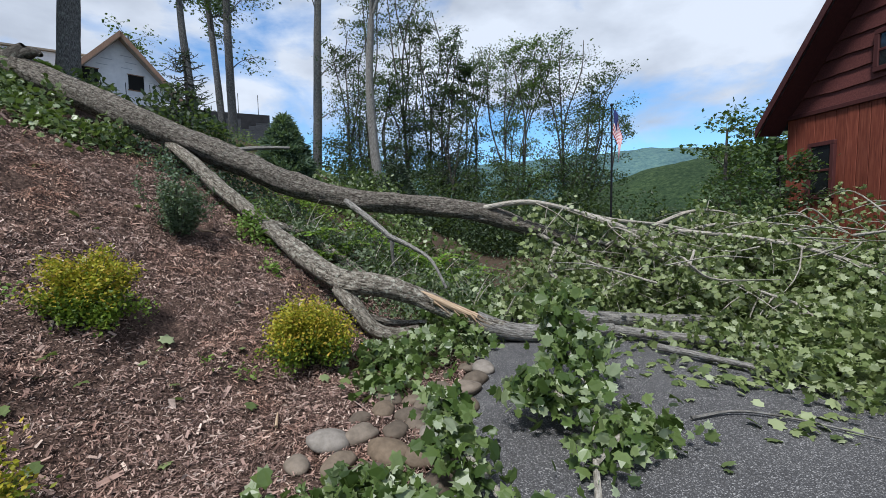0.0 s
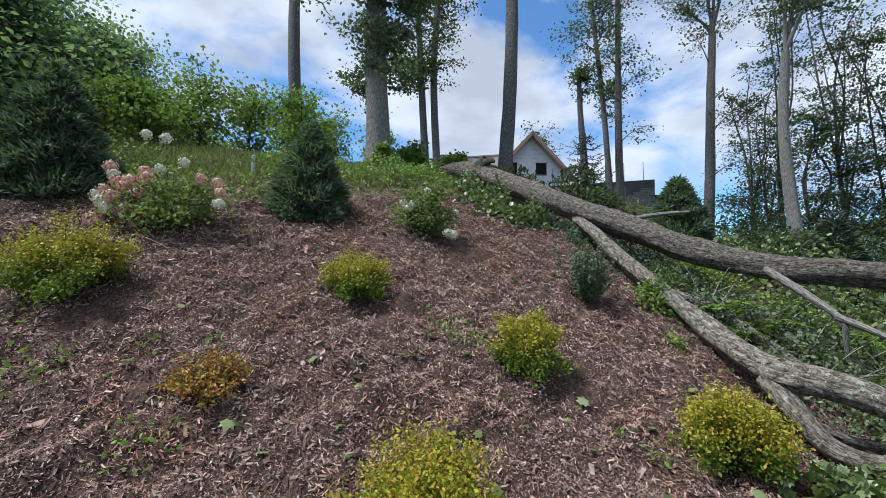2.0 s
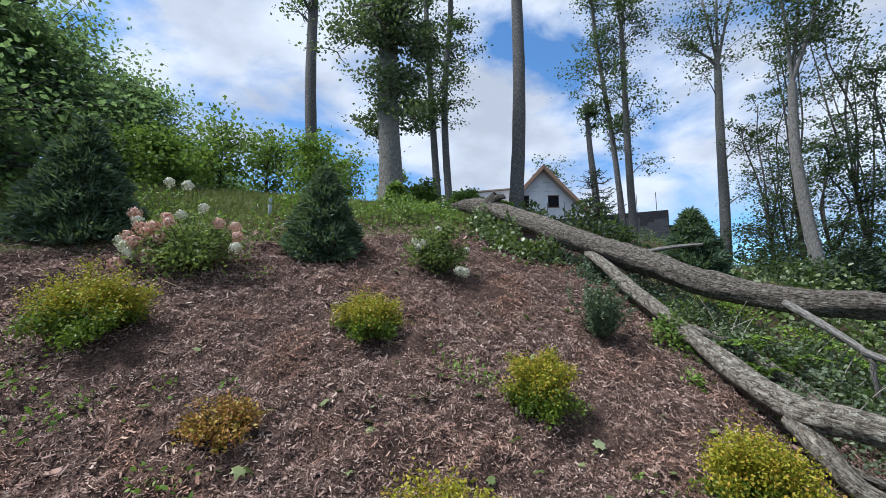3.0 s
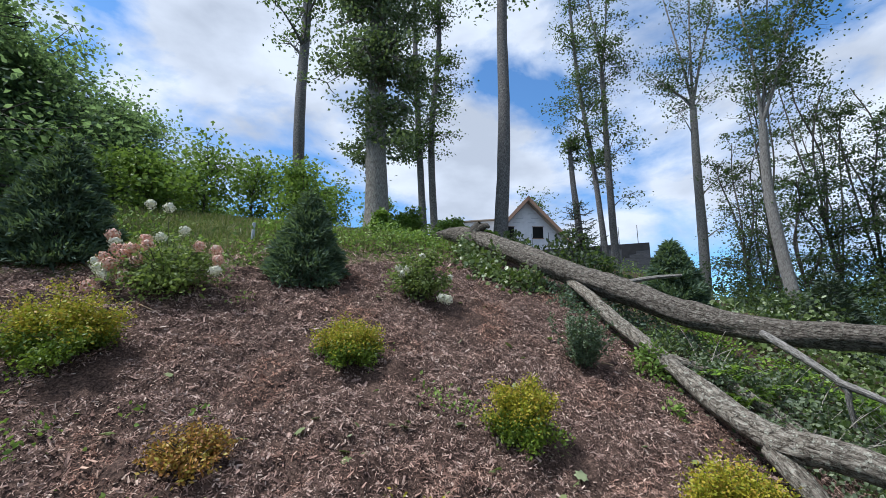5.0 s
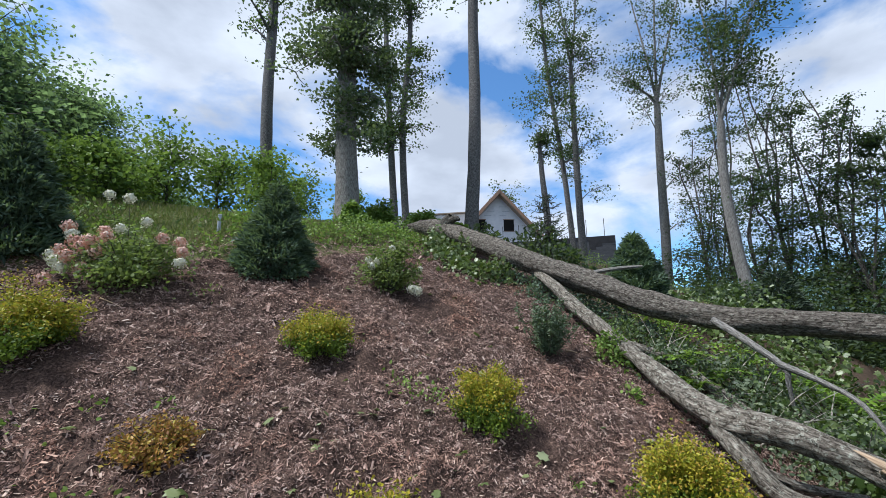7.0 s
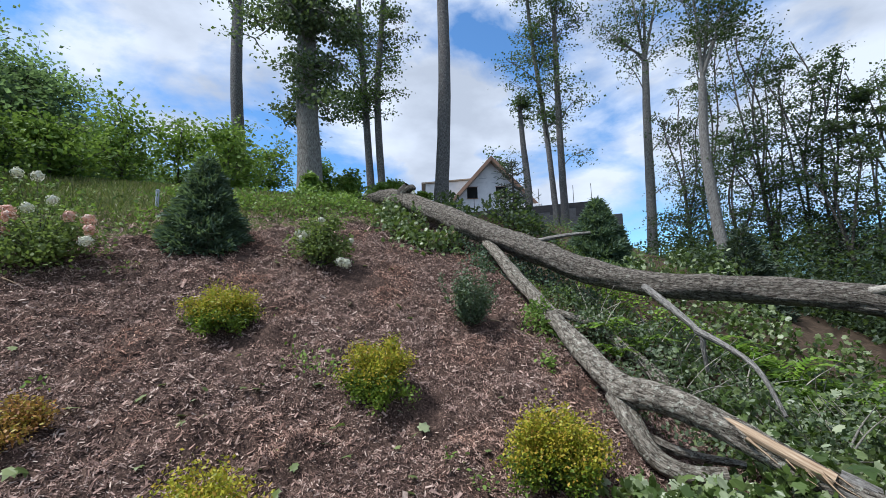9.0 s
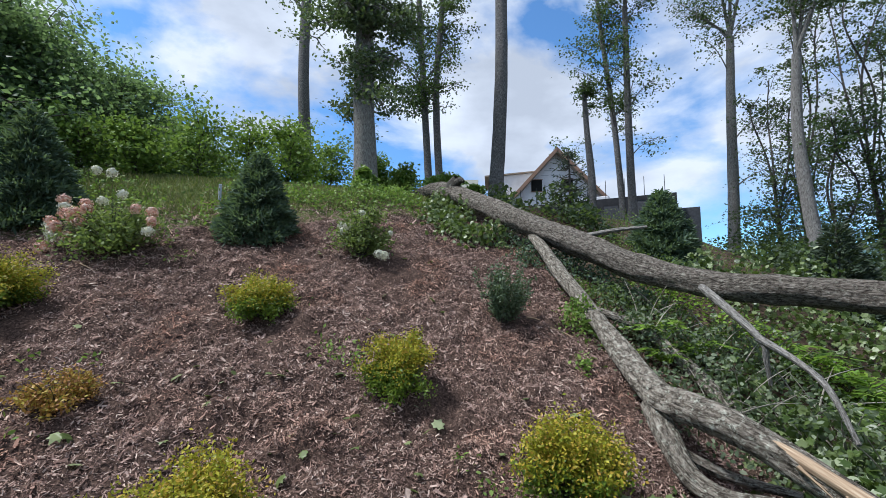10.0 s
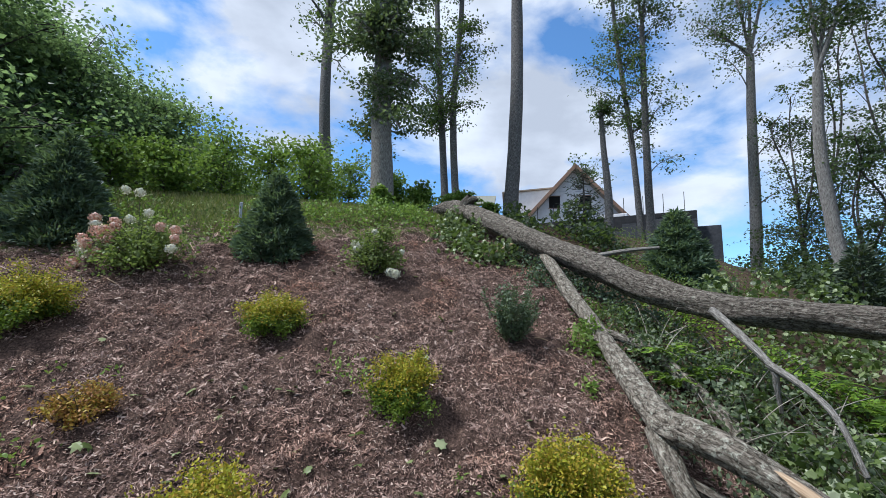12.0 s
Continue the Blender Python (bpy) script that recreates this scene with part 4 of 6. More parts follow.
def conifer(name, label, base, h, r, n, seed, mat, needle=0.16, fullness=0.9, droop=0.15):
    """A cone of many needle sprays set in uneven whorls round a stem."""
    rng = np.random.default_rng(seed)
    thing = root(name, base, label, "conifer")
    inv = Matrix.Translation(base).inverted()
    b = np.array(base, float)
    ob = tubes("trunk", [limb([b, b + (0.01, 0.02, h * 0.5), b + (0, 0, h * 0.97)], 0.03 * h ** 0.7, 0.008, 12, 7, 0.1, seed)], M_BARK_DARK, thing)
    ob.matrix_parent_inverse = inv
    u = 1 - np.sqrt(rng.uniform(0, 1, n)) * 0.985
    a = rng.uniform(0, 2 * math.pi, n)
    tier = 1 + 0.13 * np.sin(u * 30 + 2 * np.sin(a * 3 + seed)) + 0.09 * np.sin(a * 5 + u * 13)
    rad = r * (1 - u) ** fullness * tier * np.sqrt(rng.uniform(0.35, 1.05, n)) + 0.015
    rad *= np.clip(0.62 + u * 6, 0, 1)
    C = np.stack([b[0] + rad * np.cos(a), b[1] + rad * np.sin(a), b[2] + 0.02 + u * h], 1)
    C[:, 2] += (1 - u) ** 2 * np.minimum(0, land(C[:, 0], C[:, 1]) - land(b[0], b[1]))
    d = np.stack([np.cos(a), np.sin(a), 0.35 - droop + rng.normal(size=n) * 0.35], 1) + rng.normal(size=(n, 3)) * 0.5
    d /= np.linalg.norm(d, axis=1)[:, None]
    k = rng.normal(size=(n, 3)) + np.array([0, 0, 0.9])
    k -= (k * d).sum(1)[:, None] * d
    k /= np.linalg.norm(k, axis=1)[:, None]
    ob = leaf_part("foliage", C, needle, rng, mat, thing, np.array([(0, 0, 0), (.13, .45, .02), (0, 1, 0), (-.13, .5, .02)]), d=d, k=k)
    ob.matrix_parent_inverse = inv
    # leader shoot
    tip = b + np.array([0, 0, h * 0.93])
    lead = [limb([tip, tip + (0.01, 0, h * 0.10)], 0.012, 0.004, 5, 5, 0, 1)]
    ob = tubes("leader", lead, M_BARK_DARK, thing)
    ob.matrix_parent_inverse = inv
    return thing


def B(x, y, sink=0.15):
    return (x, y, z_at(x, y) - sink)


tree("tall_tree", "tall straight grey trunk at the top of the bank", B(-9.9, 13.34, 0.4), (-9.45, 13.7, 21), 0.27, 1, (0.75, 1), 2.6, 10, 1500, leaf=0.2, taper=0.7)
tree("vine_clad_tree", "thick pale trunk with grey-green foliage hanging round it", B(-11.5, 8.95, 0.3), (-11.75, 8.65, 17), 0.40, 2, (0.27, 1), 2.2, 64, 24000, leaf=0.14, leafmat=L_IVY, bark=M_BARK_PALE, lower=0.7, clump=0.30, taper=0.6)
tree("slim_tree", "slim grey trunk rising behind shrubs", B(-18.8, 9.4, 0.4), (-19.1, 8.9, 24), 0.30, 3, (0.55, 1), 2.4, 12, 1600, leaf=0.18, taper=0.65)
tree("twin_tree", "slender trunk with light foliage", B(-15.1, 14.0, 0.4), (-15.9, 13.6, 23), 0.19, 4, (0.28, 1), 1.8, 30, 5200, leaf=0.135, lower=0.3, taper=0.5, group="twin slender trees")
tree("twin_tree", "slender trunk with light foliage", B(-14.7, 14.35, 0.4), (-14.95, 14.4, 24), 0.19, 5, (0.26, 1), 1.8, 30, 5200, leaf=0.135, lower=0.3, taper=0.5, group="twin slender trees")
tree("snag_tree", "broken-topped trunk with a tuft of leaves", B(-10.6, 20.2, 0.4), (-10.75, 20.1, 12.4), 0.22, 6, (0.78, 0.97), 1.0, 10, 1100, leaf=0.12, taper=0.45)


def forked_tree(name, label, stem, leaders, r0, seed, reach, limbs, leaf_n, leaf=0.17, bark=None, leafmat=None, low=0.12, group="", clump=0.36, stem_limbs=0, twigs_n=9):
    """A stem that forks into rising leaders; limbs climb from them and flatten out into layered sprays."""
    rng = np.random.default_rng(seed)
    bark, leafmat = bark or M_BARK, leafmat or L_TREE
    base = stem[0]
    thing = root(name, base, label, "tree", group)
    inv = Matrix.Translation(base).inverted()
    P = spline(stem, 26)
    f = np.linspace(0, 1, 26)
    h = np.linalg.norm(P[-1] - P[0])
    R = r0 * (1 - 0.42 * f) * (1 + 0.4 * np.exp(-f * h / 0.5))
    ob = tubes("trunk", [tube_arrays(P, R, 14, 0.08, 5, seed)], bark, thing)
    ob.matrix_parent_inverse = inv
    rows = []
    for k, line in enumerate(leaders):
        L = spline([P[-3], P[-1], *line], 26)
        rl = np.linspace(R[-1] * 0.72, 0.02, 26)
        ob = tubes("limb", [tube_arrays(L, rl, 9, 0.08, 0, seed + k)], bark, thing)
        ob.matrix_parent_inverse = inv
        for q in range(limbs):
            u = rng.uniform(low, 1.0)
            i = min(25, int(u * 25))
            rows.append((L[i], rl[i], reach * (1.15 - 0.6 * u) * rng.uniform(0.55, 1.15)))
    for q in range(stem_limbs):
        i = rng.integers(9, 25)
        rows.append((P[i], R[i] * 0.5, reach * rng.uniform(0.5, 1.0)))
    pts = []
    for q, (at, rr, size) in enumerate(rows):
        a = rng.uniform(0, 2 * math.pi)
        out = np.array([math.cos(a), math.sin(a), 0])
        rise = rng.uniform(0.15, 1.5)
        line = [at, at + out * size * 0.4 + (0, 0, size * rise * 0.5), at + out * size + (0, 0, size * rise * 0.72)]
        rr = max(0.011, rr * rng.uniform(0.3, 0.5))
        sets = [limb(line, rr, 0.006, 9, 5, 0.1, q)]
        L = spline(line, 12)
        for w in range(twigs_n):
            j = rng.integers(4, 12)
            e = L[j] + rng.normal(size=3) * np.array([0.36, 0.36, 0.24]) * size * 0.75
            sets.append(limb([L[j], (L[j] + e) / 2 + rng.normal(size=3) * 0.03, e], rr * 0.3 + 0.003, 0.003, 4, 3, 0, w))
            n = max(1, int(leaf_n / (len(rows) * twigs_n) * rng.uniform(0.2, 1.8)))
            c = rng.normal(size=(n, 3)) * np.array([clump, clump, clump * 0.36]) * size * 0.42
            c += (e - L[j]) * rng.uniform(-0.6, 0.2, (n, 1))
            pts.append(e + c)
        ob = tubes("limb", sets, bark, thing)
        ob.matrix_parent_inverse = inv
    ob = leaf_part("crown", np.vstack(pts), leaf, rng, leafmat, thing, SPRAY, 0.9, 0.8)
    ob.matrix_parent_inverse = inv
    tagged(ob, kind="stuff")
    return thing


tree("slender_tree", "slender trunk with sprays of green leaves", B(-10.3, 22.5, 0.4), (-11.55, 22.4, 24), 0.17, 7, (0.33, 1), 1.9, 28, 4600, leaf=0.135, lower=0.1, taper=0.4, group="slender trees on the bank")
forked_tree("slender_tree", "slender forked trunk with sprays of green leaves", [B(-9.85, 22.5, 0.4), (-9.9, 22.5, 10.0), (-9.82, 22.5, 16.9)],
            [[(-10.1, 22.5, 20), (-10.6, 22.3, 25)], [(-9.4, 22.6, 20), (-9.0, 22.8, 25)]], 0.22, 8, 2.1, 13, 6400, leaf=0.135, group="slender trees on the bank", stem_limbs=14)
forked_tree("pale_tree", "pale forked trunk with thin high foliage", [B(-7.3, 27.0, 0.4), (-7.1, 27.0, 7.0), (-6.93, 27.0, 11.8), (-6.75, 27.0, 15.3)],
            [[(-7.2, 27.0, 19.5), (-8.0, 26.8, 26)], [(-6.4, 27.0, 20.5), (-5.8, 27.2, 27)], [(-5.7, 27.0, 19.2), (-4.2, 27.0, 23.5)], [(-7.7, 26.6, 16.6), (-8.9, 26.3, 18.2)]], 0.30, 9, 2.4, 11, 4200, leaf=0.13, bark=M_BARK_PALE, low=0.3, stem_limbs=3)
forked_tree("leaning_tree", "leaning forked trunk with dark high foliage", [B(-2.5, 21.4, 0.4), (-2.83, 21.5, 4.67), (-2.98, 21.5, 7.8), (-2.82, 21.5, 10.6)],
            [[(-2.84, 21.5, 14.2), (-3.2, 21.3, 19)], [(-2.2, 21.5, 12.2), (-1.5, 21.5, 14.2), (-0.5, 21.6, 16.6)], [(-2.5, 21.9, 13.2), (-1.9, 22.4, 18)]], 0.25, 10, 2.6, 15, 7000, leaf=0.13, bark=M_BARK_PALE, leafmat=L_TREE_SHADE, low=0.42)

# the stand of forest trees beyond the crown: foot, lean at the top, height, reach, fullness
STAND = [(-1.65, 25.5, -0.5, 15.0, 1.9, 2600, 11), (-0.25, 26.5, -0.6, 13.4, 1.7, 3200, 12), (0.0, 25.0, 0.8, 11.6, 1.5, 2800, 13), (2.05, 25.5, 0.15, 10.3, 1.15, 3800, 14), (4.1, 25.5, -0.9, 11.2, 1.5, 3000, 15),
         (4.6, 26.2, 0.4, 12.0, 1.9, 4200, 16), (7.0, 25.5, -0.5, 11.3, 2.2, 4600, 17), (7.1, 25.9, 2.3, 9.6, 1.8, 3600, 18), (7.6, 26.4, 2.6, 7.2, 1.4, 2400, 19), (-4.9, 25.5, 0.1, 12.0, 1.7, 2600, 20), (-4.0, 26.5, 0.1, 15.6, 1.6, 2200, 21),
         (1.6, 30.0, 0.3, 12.6, 1.8, 3000, 22), (5.4, 31.0, -0.3, 11.6, 1.9, 3000, 23), (-2.2, 30.0, 0.2, 14.5, 1.9, 2800, 24), (8.8, 30.0, 0.6, 9.2, 1.8, 2800, 25), (-5.6, 31.0, 0.4, 12.5, 1.8, 2600, 26), (-2.6, 23.6, 0.3, 8.6, 1.5, 2600, 27), (0.9, 23.8, -0.4, 8.2, 1.4, 2600, 28)]
for x, y, lean, h, far_out, n, sd in STAND:
    rng = np.random.default_rng(500 + sd)
    zb = z_at(x, y) - 0.4
    fz = zb + (h - zb) * rng.uniform(0.28, 0.42)
    fork = (x + 0.25 * lean + rng.normal() * 0.12, y, fz)
    tops = []
    fork = (fork[0], fork[1] + rng.normal() * 0.2, fork[2])
    for k in range(2 if far_out < 1.3 else 3):
        spread = (k - 0.8) * 0.42 * far_out
        tops.append([(fork[0] + 0.35 * (lean + spread) + rng.normal() * 0.22, y + rng.normal() * 0.4, fz + 0.4 * (h - fz)), (x + 0.75 * (lean + spread) + rng.normal() * 0.25, y + rng.normal() * 0.4, fz + 0.72 * (h - fz)), (x + lean + spread + rng.normal() * 0.2, y + rng.normal() * 0.6, h - rng.uniform(0, 0.16) * (h - fz))])
    forked_tree("forest_tree", "slim dark forked forest tree with layered open foliage", [(x, y, zb), (x + 0.1 * lean, y, (zb + fz) / 2), fork], tops, 0.14, sd, far_out, 16, int(n * 1.7), leaf=0.12,
                bark=M_BARK_DARK, leafmat=L_TREE_LIGHT if sd == 16 else L_TREE if sd % 2 else L_TREE_SHADE, low=0.0, group="forest stand", stem_limbs=14, clump=0.42, twigs_n=7)
# wall of trees above the bank's far end
for x, y, h, sd in [(-14.6, -2.6, 12.5, 41), (-17.2, -0.4, 12.6, 42), (-19.4, 1.5, 12.0, 43), (-14.0, -6.0, 14, 44), (-20.5, -2.5, 14, 45), (-11.2, -5.2, 11, 46), (-27.5, 4.8, 12.0, 47), (-12.5, -9.0, 14, 48), (-33.0, 9.0, 12.2, 49), (-12.2, -1.9, 6.6, 50), (-23.5, 2.8, 11.8, 51)]:
    tree("leafy_tree", "broad dense green maple at the wood's edge", B(x, y, 0.4), (x, y, h - 1.6), 0.22, sd, (0.03, 0.92), 2.9, 56, 21000, leaf=0.15, leafmat=L_TREE_EDGE, bark=M_BARK_DARK, lower=0.2, taper=0.25, group="wood edge", clump=0.40)
# young trees and brush along the crest
for x, y, h, sd in [(-13.8, 4.2, 3.0, 61), (-14.5, 5.8, 3.3, 62), (-15.4, 7.6, 3.2, 63), (-12.4, 6.6, 2.8, 64), (-13.5, 10.3, 2.0, 65), (-12.2, 10.8, 1.5, 66), (-16.5, 9.6, 3.0, 67), (-10.4, 8.3, 0.9, 68), (-10.2, 10.9, 1.0, 69), (-12.6, 2.6, 2.6, 70), (-14.2, 1.2, 3.2, 71), (-11.6, 12.4, 1.3, 72), (-9.0, 11.6, 0.7, 73)]:
    tree("brush_shrub", "light green leafy brush along the crest", B(x, y, 0.1), (x + 0.1, y, z_at(x, y) + h * 0.62), 0.035, sd, (0.05, 1), h * 0.36, 20, 2300, leaf=0.135, leafmat=L_WEED, bark=M_BARK_DARK, taper=0.3, group="crest brush", clump=0.75)
tree("far_tree", "small tree behind the house", (-30.0, 43.5, 6), (-30.0, 43.5, 19.5), 0.2, 81, (0.5, 1), 2.6, 22, 1300, leaf=0.3, leafmat=L_TREE)
for x, y, h, sd in [(12.6, 20.5, 5.2, 82), (14.5, 22.5, 4.6, 83), (10.4, 14.5, 3.4, 84), (7.75, 10.8, 2.5, 87), (8.1, 12.6, 2.2, 88), (13.5, 17.0, 4.6, 85), (16.0, 26.0, 5.0, 86)]:
    tree("valley_tree", "leafy green tree beside the red house", B(x, y, 0.3), (x, y, h), 0.12 if sd < 87 else 0.03, sd, (0.1, 1), 1.8 if sd < 87 else 0.85, 24, 2600, leaf=0.2 if sd < 87 else 0.1, leafmat=L_TREE_LIGHT if sd == 83 else L_TREE, bark=M_BARK_DARK, group="trees by the red house")

# conifers
conifer("cone_shrub", "dark green cone-shaped conifer on the bank", (-7.2, 4.6, z_at(-7.2, 4.6) - 0.03), 1.66, 0.72, 16000, 91, L_NEEDLE, 0.12)
conifer("cone_shrub", "dark green cone-shaped conifer below the wood", (-8.9, 1.05, z_at(-8.9, 1.05) - 0.03), 2.0, 0.9, 16000, 92, L_NEEDLE, 0.14)
conifer("young_spruce", "dark young spruce beyond the fallen trunk", (-4.2, 14.1, z_at(-4.2, 14.1) - 0.1), 4.85 - z_at(-4.2, 14.1), 0.95, 13000, 93, L_NEEDLE, 0.19)
conifer("young_spruce", "dark low conifer under the forest stand", (-1.2, 16.5, z_at(-1.2, 16.5) - 0.1), 2.3, 0.9, 5000, 94, L_NEEDLE_BLUE, 0.2)
conifer("young_spruce", "low conifer by the flagpole", (9.4, 19.5, -0.1), 1.9, 0.6, 3000, 95, L_NEEDLE_BLUE, 0.2)


def dead_spruce(base, h, seed):
    """Bare drooping boughs with thin grey needles."""
    rng = np.random.default_rng(seed)
    thing = root("thin_spruce", base, "thin ragged spruce with bare drooping boughs", "conifer")
    inv = Matrix.Translation(base).inverted()
    b = np.array(base, float)
    sets = [limb([b, b + (0.02, 0, h * 0.5), b + (0, 0, h)], 0.07, 0.01, 14, 7, 0.1, 1)]
    pts, ds = [], []
    for k in range(70):
        u = rng.uniform(0.12, 0.98)
        a = rng.uniform(0, 6.28)
        n = (1.0 - 0.72 * u) * 1.15 * rng.uniform(0.6, 1.1)
        s = b + (0, 0, u * h)
        e = s + np.array([math.cos(a) * n, math.sin(a) * n, 0.28 * n - 0.1])
        m = (s + e) / 2 + (0, 0, -0.16 * n)
        sets.append(limb([s, m, e], 0.017, 0.006, 7, 5, 0.1, k))
        L = spline([s, m, e], 20)
        for q in range(11):
            p = L[rng.integers(5, 20)]
            pts.append(p)
            ds.append(np.array([math.cos(a), math.sin(a), 0]) * 0.5 + rng.normal(size=3) * 0.6)
    ob = tubes("trunk", sets, M_BARK_DARK, thing)
    ob.matrix_parent_inverse = inv
    d = np.array(ds)
    d /= np.linalg.norm(d, axis=1)[:, None]
    k = rng.normal(size=d.shape)
    k -= (k * d).sum(1)[:, None] * d
    k /= np.linalg.norm(k, axis=1)[:, None]
    ob = leaf_part("foliage", np.array(pts), 0.13, rng, L_NEEDLE_BLUE, thing, np.array([(0, 0, 0), (.12, .4, 0), (0, 1, 0), (-.12, .4, 0)]), d=d, k=k)
    ob.matrix_parent_inverse = inv


dead_spruce((-6.6, 13.4, z_at(-6.6, 13.4) - 0.1), 6.25 - z_at(-6.6, 13.4) + 0.3, 96)
low_foliage("dark_brush", "dark low brush behind the fallen trunk", [(-6.6, 13.2, 1.0, 1.3, 700), (-5.6, 12.8, 0.8, 0.9, 420), (-8.2, 12.0, 0.8, 0.7, 300), (-7.3, 11.4, 0.7, 0.5, 260)], L_TREE_SHADE, 0.15, OVAL, 97)


# ---- garden shrubs ----
def spirea(x, y, r, h, n, seed, label, gold=None, ragged=0.0):
    rng = np.random.default_rng(seed)
    z = z_at(x, y)
    thing = root("spirea_shrub", (x, y, z), label, "shrub", "spireas on the bank")
    inv = Matrix.Translation((x, y, z)).inverted()
    stems, pts, low = [], [], []
    for k in range(34):
        a = rng.uniform(0, 6.28)
        e = math.acos(rng.uniform(0.12, 1.0))
        q = rng.uniform(0.72, 1.08) + ragged * rng.uniform(-0.3, 0.4)
        tip = np.array([x + r * q * math.sin(e) * math.cos(a), y + r * q * math.sin(e) * math.sin(a), z + h * q * math.cos(e) ** 0.8 + 0.08])
        b = np.array([x + 0.05 * math.cos(a), y + 0.05 * math.sin(a), z])
        mid = (b + tip) / 2 + np.array([0, 0, 0.12 * h])
        stems.append(limb([b, mid, tip], 0.006, 0.002, 7, 4, 0, k))
        L = spline([b, mid, tip], 20)
        m = int(n * 1.3) // 34
        i = rng.integers(7, 20, m)
        c = L[i] + rng.normal(size=(m, 3)) * r * 0.105
        c[:, 2] += 0.75 * np.minimum(0, land(c[:, 0], c[:, 1]) - z)
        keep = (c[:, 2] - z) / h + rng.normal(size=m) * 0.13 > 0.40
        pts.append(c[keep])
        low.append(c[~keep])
    low = np.vstack(low)
    low[:, 2] = np.maximum(low[:, 2], land(low[:, 0], low[:, 1]) + 0.03)
    for name, obj in (("stems", tubes("stem", stems, M_BARK_DARK, thing)),
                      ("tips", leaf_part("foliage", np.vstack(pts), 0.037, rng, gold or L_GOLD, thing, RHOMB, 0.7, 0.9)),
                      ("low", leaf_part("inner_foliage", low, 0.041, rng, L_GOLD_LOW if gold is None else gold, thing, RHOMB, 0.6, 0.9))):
        obj.matrix_parent_inverse = inv
        tagged(obj, kind="stuff")


spirea(-2.72, 5.2, 0.46, 0.56, 8000, 101, "round golden-leaved spirea on mulch")
spirea(-4.6, 4.1, 0.46, 0.50, 7500, 102, "small golden spirea with reddish tips on mulch")
spirea(-5.75, 1.25, 0.62, 0.66, 10500, 103, "broad yellow-green spirea on mulch", ragged=0.3)
spirea(-0.92, 5.95, 0.58, 0.66, 11000, 104, "golden spirea beside the broken limb")
spirea(-1.95, 3.05, 0.56, 0.52, 10000, 105, "ragged golden spirea low on the bank", ragged=0.6)
spirea(-3.88, 2.2, 0.36, 0.22, 2400, 106, "small withered orange spirea on mulch", gold=L_ORANGE, ragged=0.5)


def hydrangea(x, y, r, h, heads, n, seed, label, petals):
    rng = np.random.default_rng(seed)
    z = z_at(x, y)
    thing = root("hydrangea_shrub", (x, y, z), label, "shrub")
    inv = Matrix.Translation((x, y, z)).inverted()
    stems, pts = [], []
    for k in range(36):
        a = rng.uniform(0, 6.28)
        e = math.acos(rng.uniform(0.2, 1.0))
        tip = np.array([x + r * math.sin(e) * math.cos(a), y + r * math.sin(e) * math.sin(a), z + h * math.cos(e) * rng.uniform(0.8, 1.05) + 0.1])
        b = np.array([x, y, z])
        mid = (b + tip) / 2 + np.array([0, 0, 0.15 * h])
        stems.append(limb([b, mid, tip], 0.008, 0.003, 8, 5, 0, k))
        L = spline([b, mid, tip], 20)
        m = int(n * 1.5) // 36
        pts.append(L[rng.integers(5, 20, m)] + rng.normal(size=(m, 3)) * r * 0.15)
    C = np.vstack(pts)
    C[:, 2] += 0.7 * np.minimum(0, land(C[:, 0], C[:, 1]) - z)
    C[:, 2] = np.maximum(C[:, 2], land(C[:, 0], C[:, 1]) + 0.03)
    obs = [tubes("stem", stems, M_BARK_DARK, thing), leaf_part("foliage", C, 0.068, rng, L_HYD, thing, OVAL, 0.8, 0.8)]
    for hx, hy, hz, s, pink in heads:
        s *= 0.84
        # one panicle: many small petals over a blunt cone
        m = 230
        u = rng.normal(size=(m, 3))
        u /= np.linalg.norm(u, axis=1)[:, None]
        c = np.array([x + hx, y + hy, z + hz]) + u * np.array([s, s, s * 1.1]) * 1.08 * rng.uniform(0.45, 1.08, (m, 1)) * np.clip(1.15 - 0.5 * u[:, 2:3], 0.6, 1.2)
        d = np.cross(u, rng.normal(size=(m, 3)))
        d /= np.linalg.norm(d, axis=1)[:, None]
        obs.append(leaf_part("flower_head", c, s * 0.5, rng, L_PETAL_P if pink else L_PETAL_W, thing, OVAL, d=d, k=u, label="pink flower head" if pink else "cream flower head"))
        b = np.array([x + hx * 0.6, y + hy * 0.6, z + hz * 0.55])
        obs.append(tubes("flower_stem", [limb([b, b + (0, 0, 0.05), (x + hx, y + hy, z + hz)], 0.005, 0.003, 5, 4, 0, 1)], M_BARK_DARK, thing))
    for o in obs:
        o.matrix_parent_inverse = inv
    tagged(obs[0], kind="stuff")
    tagged(obs[1], kind="stuff")


# heads are given along the bank (a), towards the path (b) and up
def heads(rows):
    ax, ay = 0.68, 0.73
    return [(a * ax + b * 0.73, a * ay - b * 0.68, h, s, p) for a, b, h, s, p in rows]


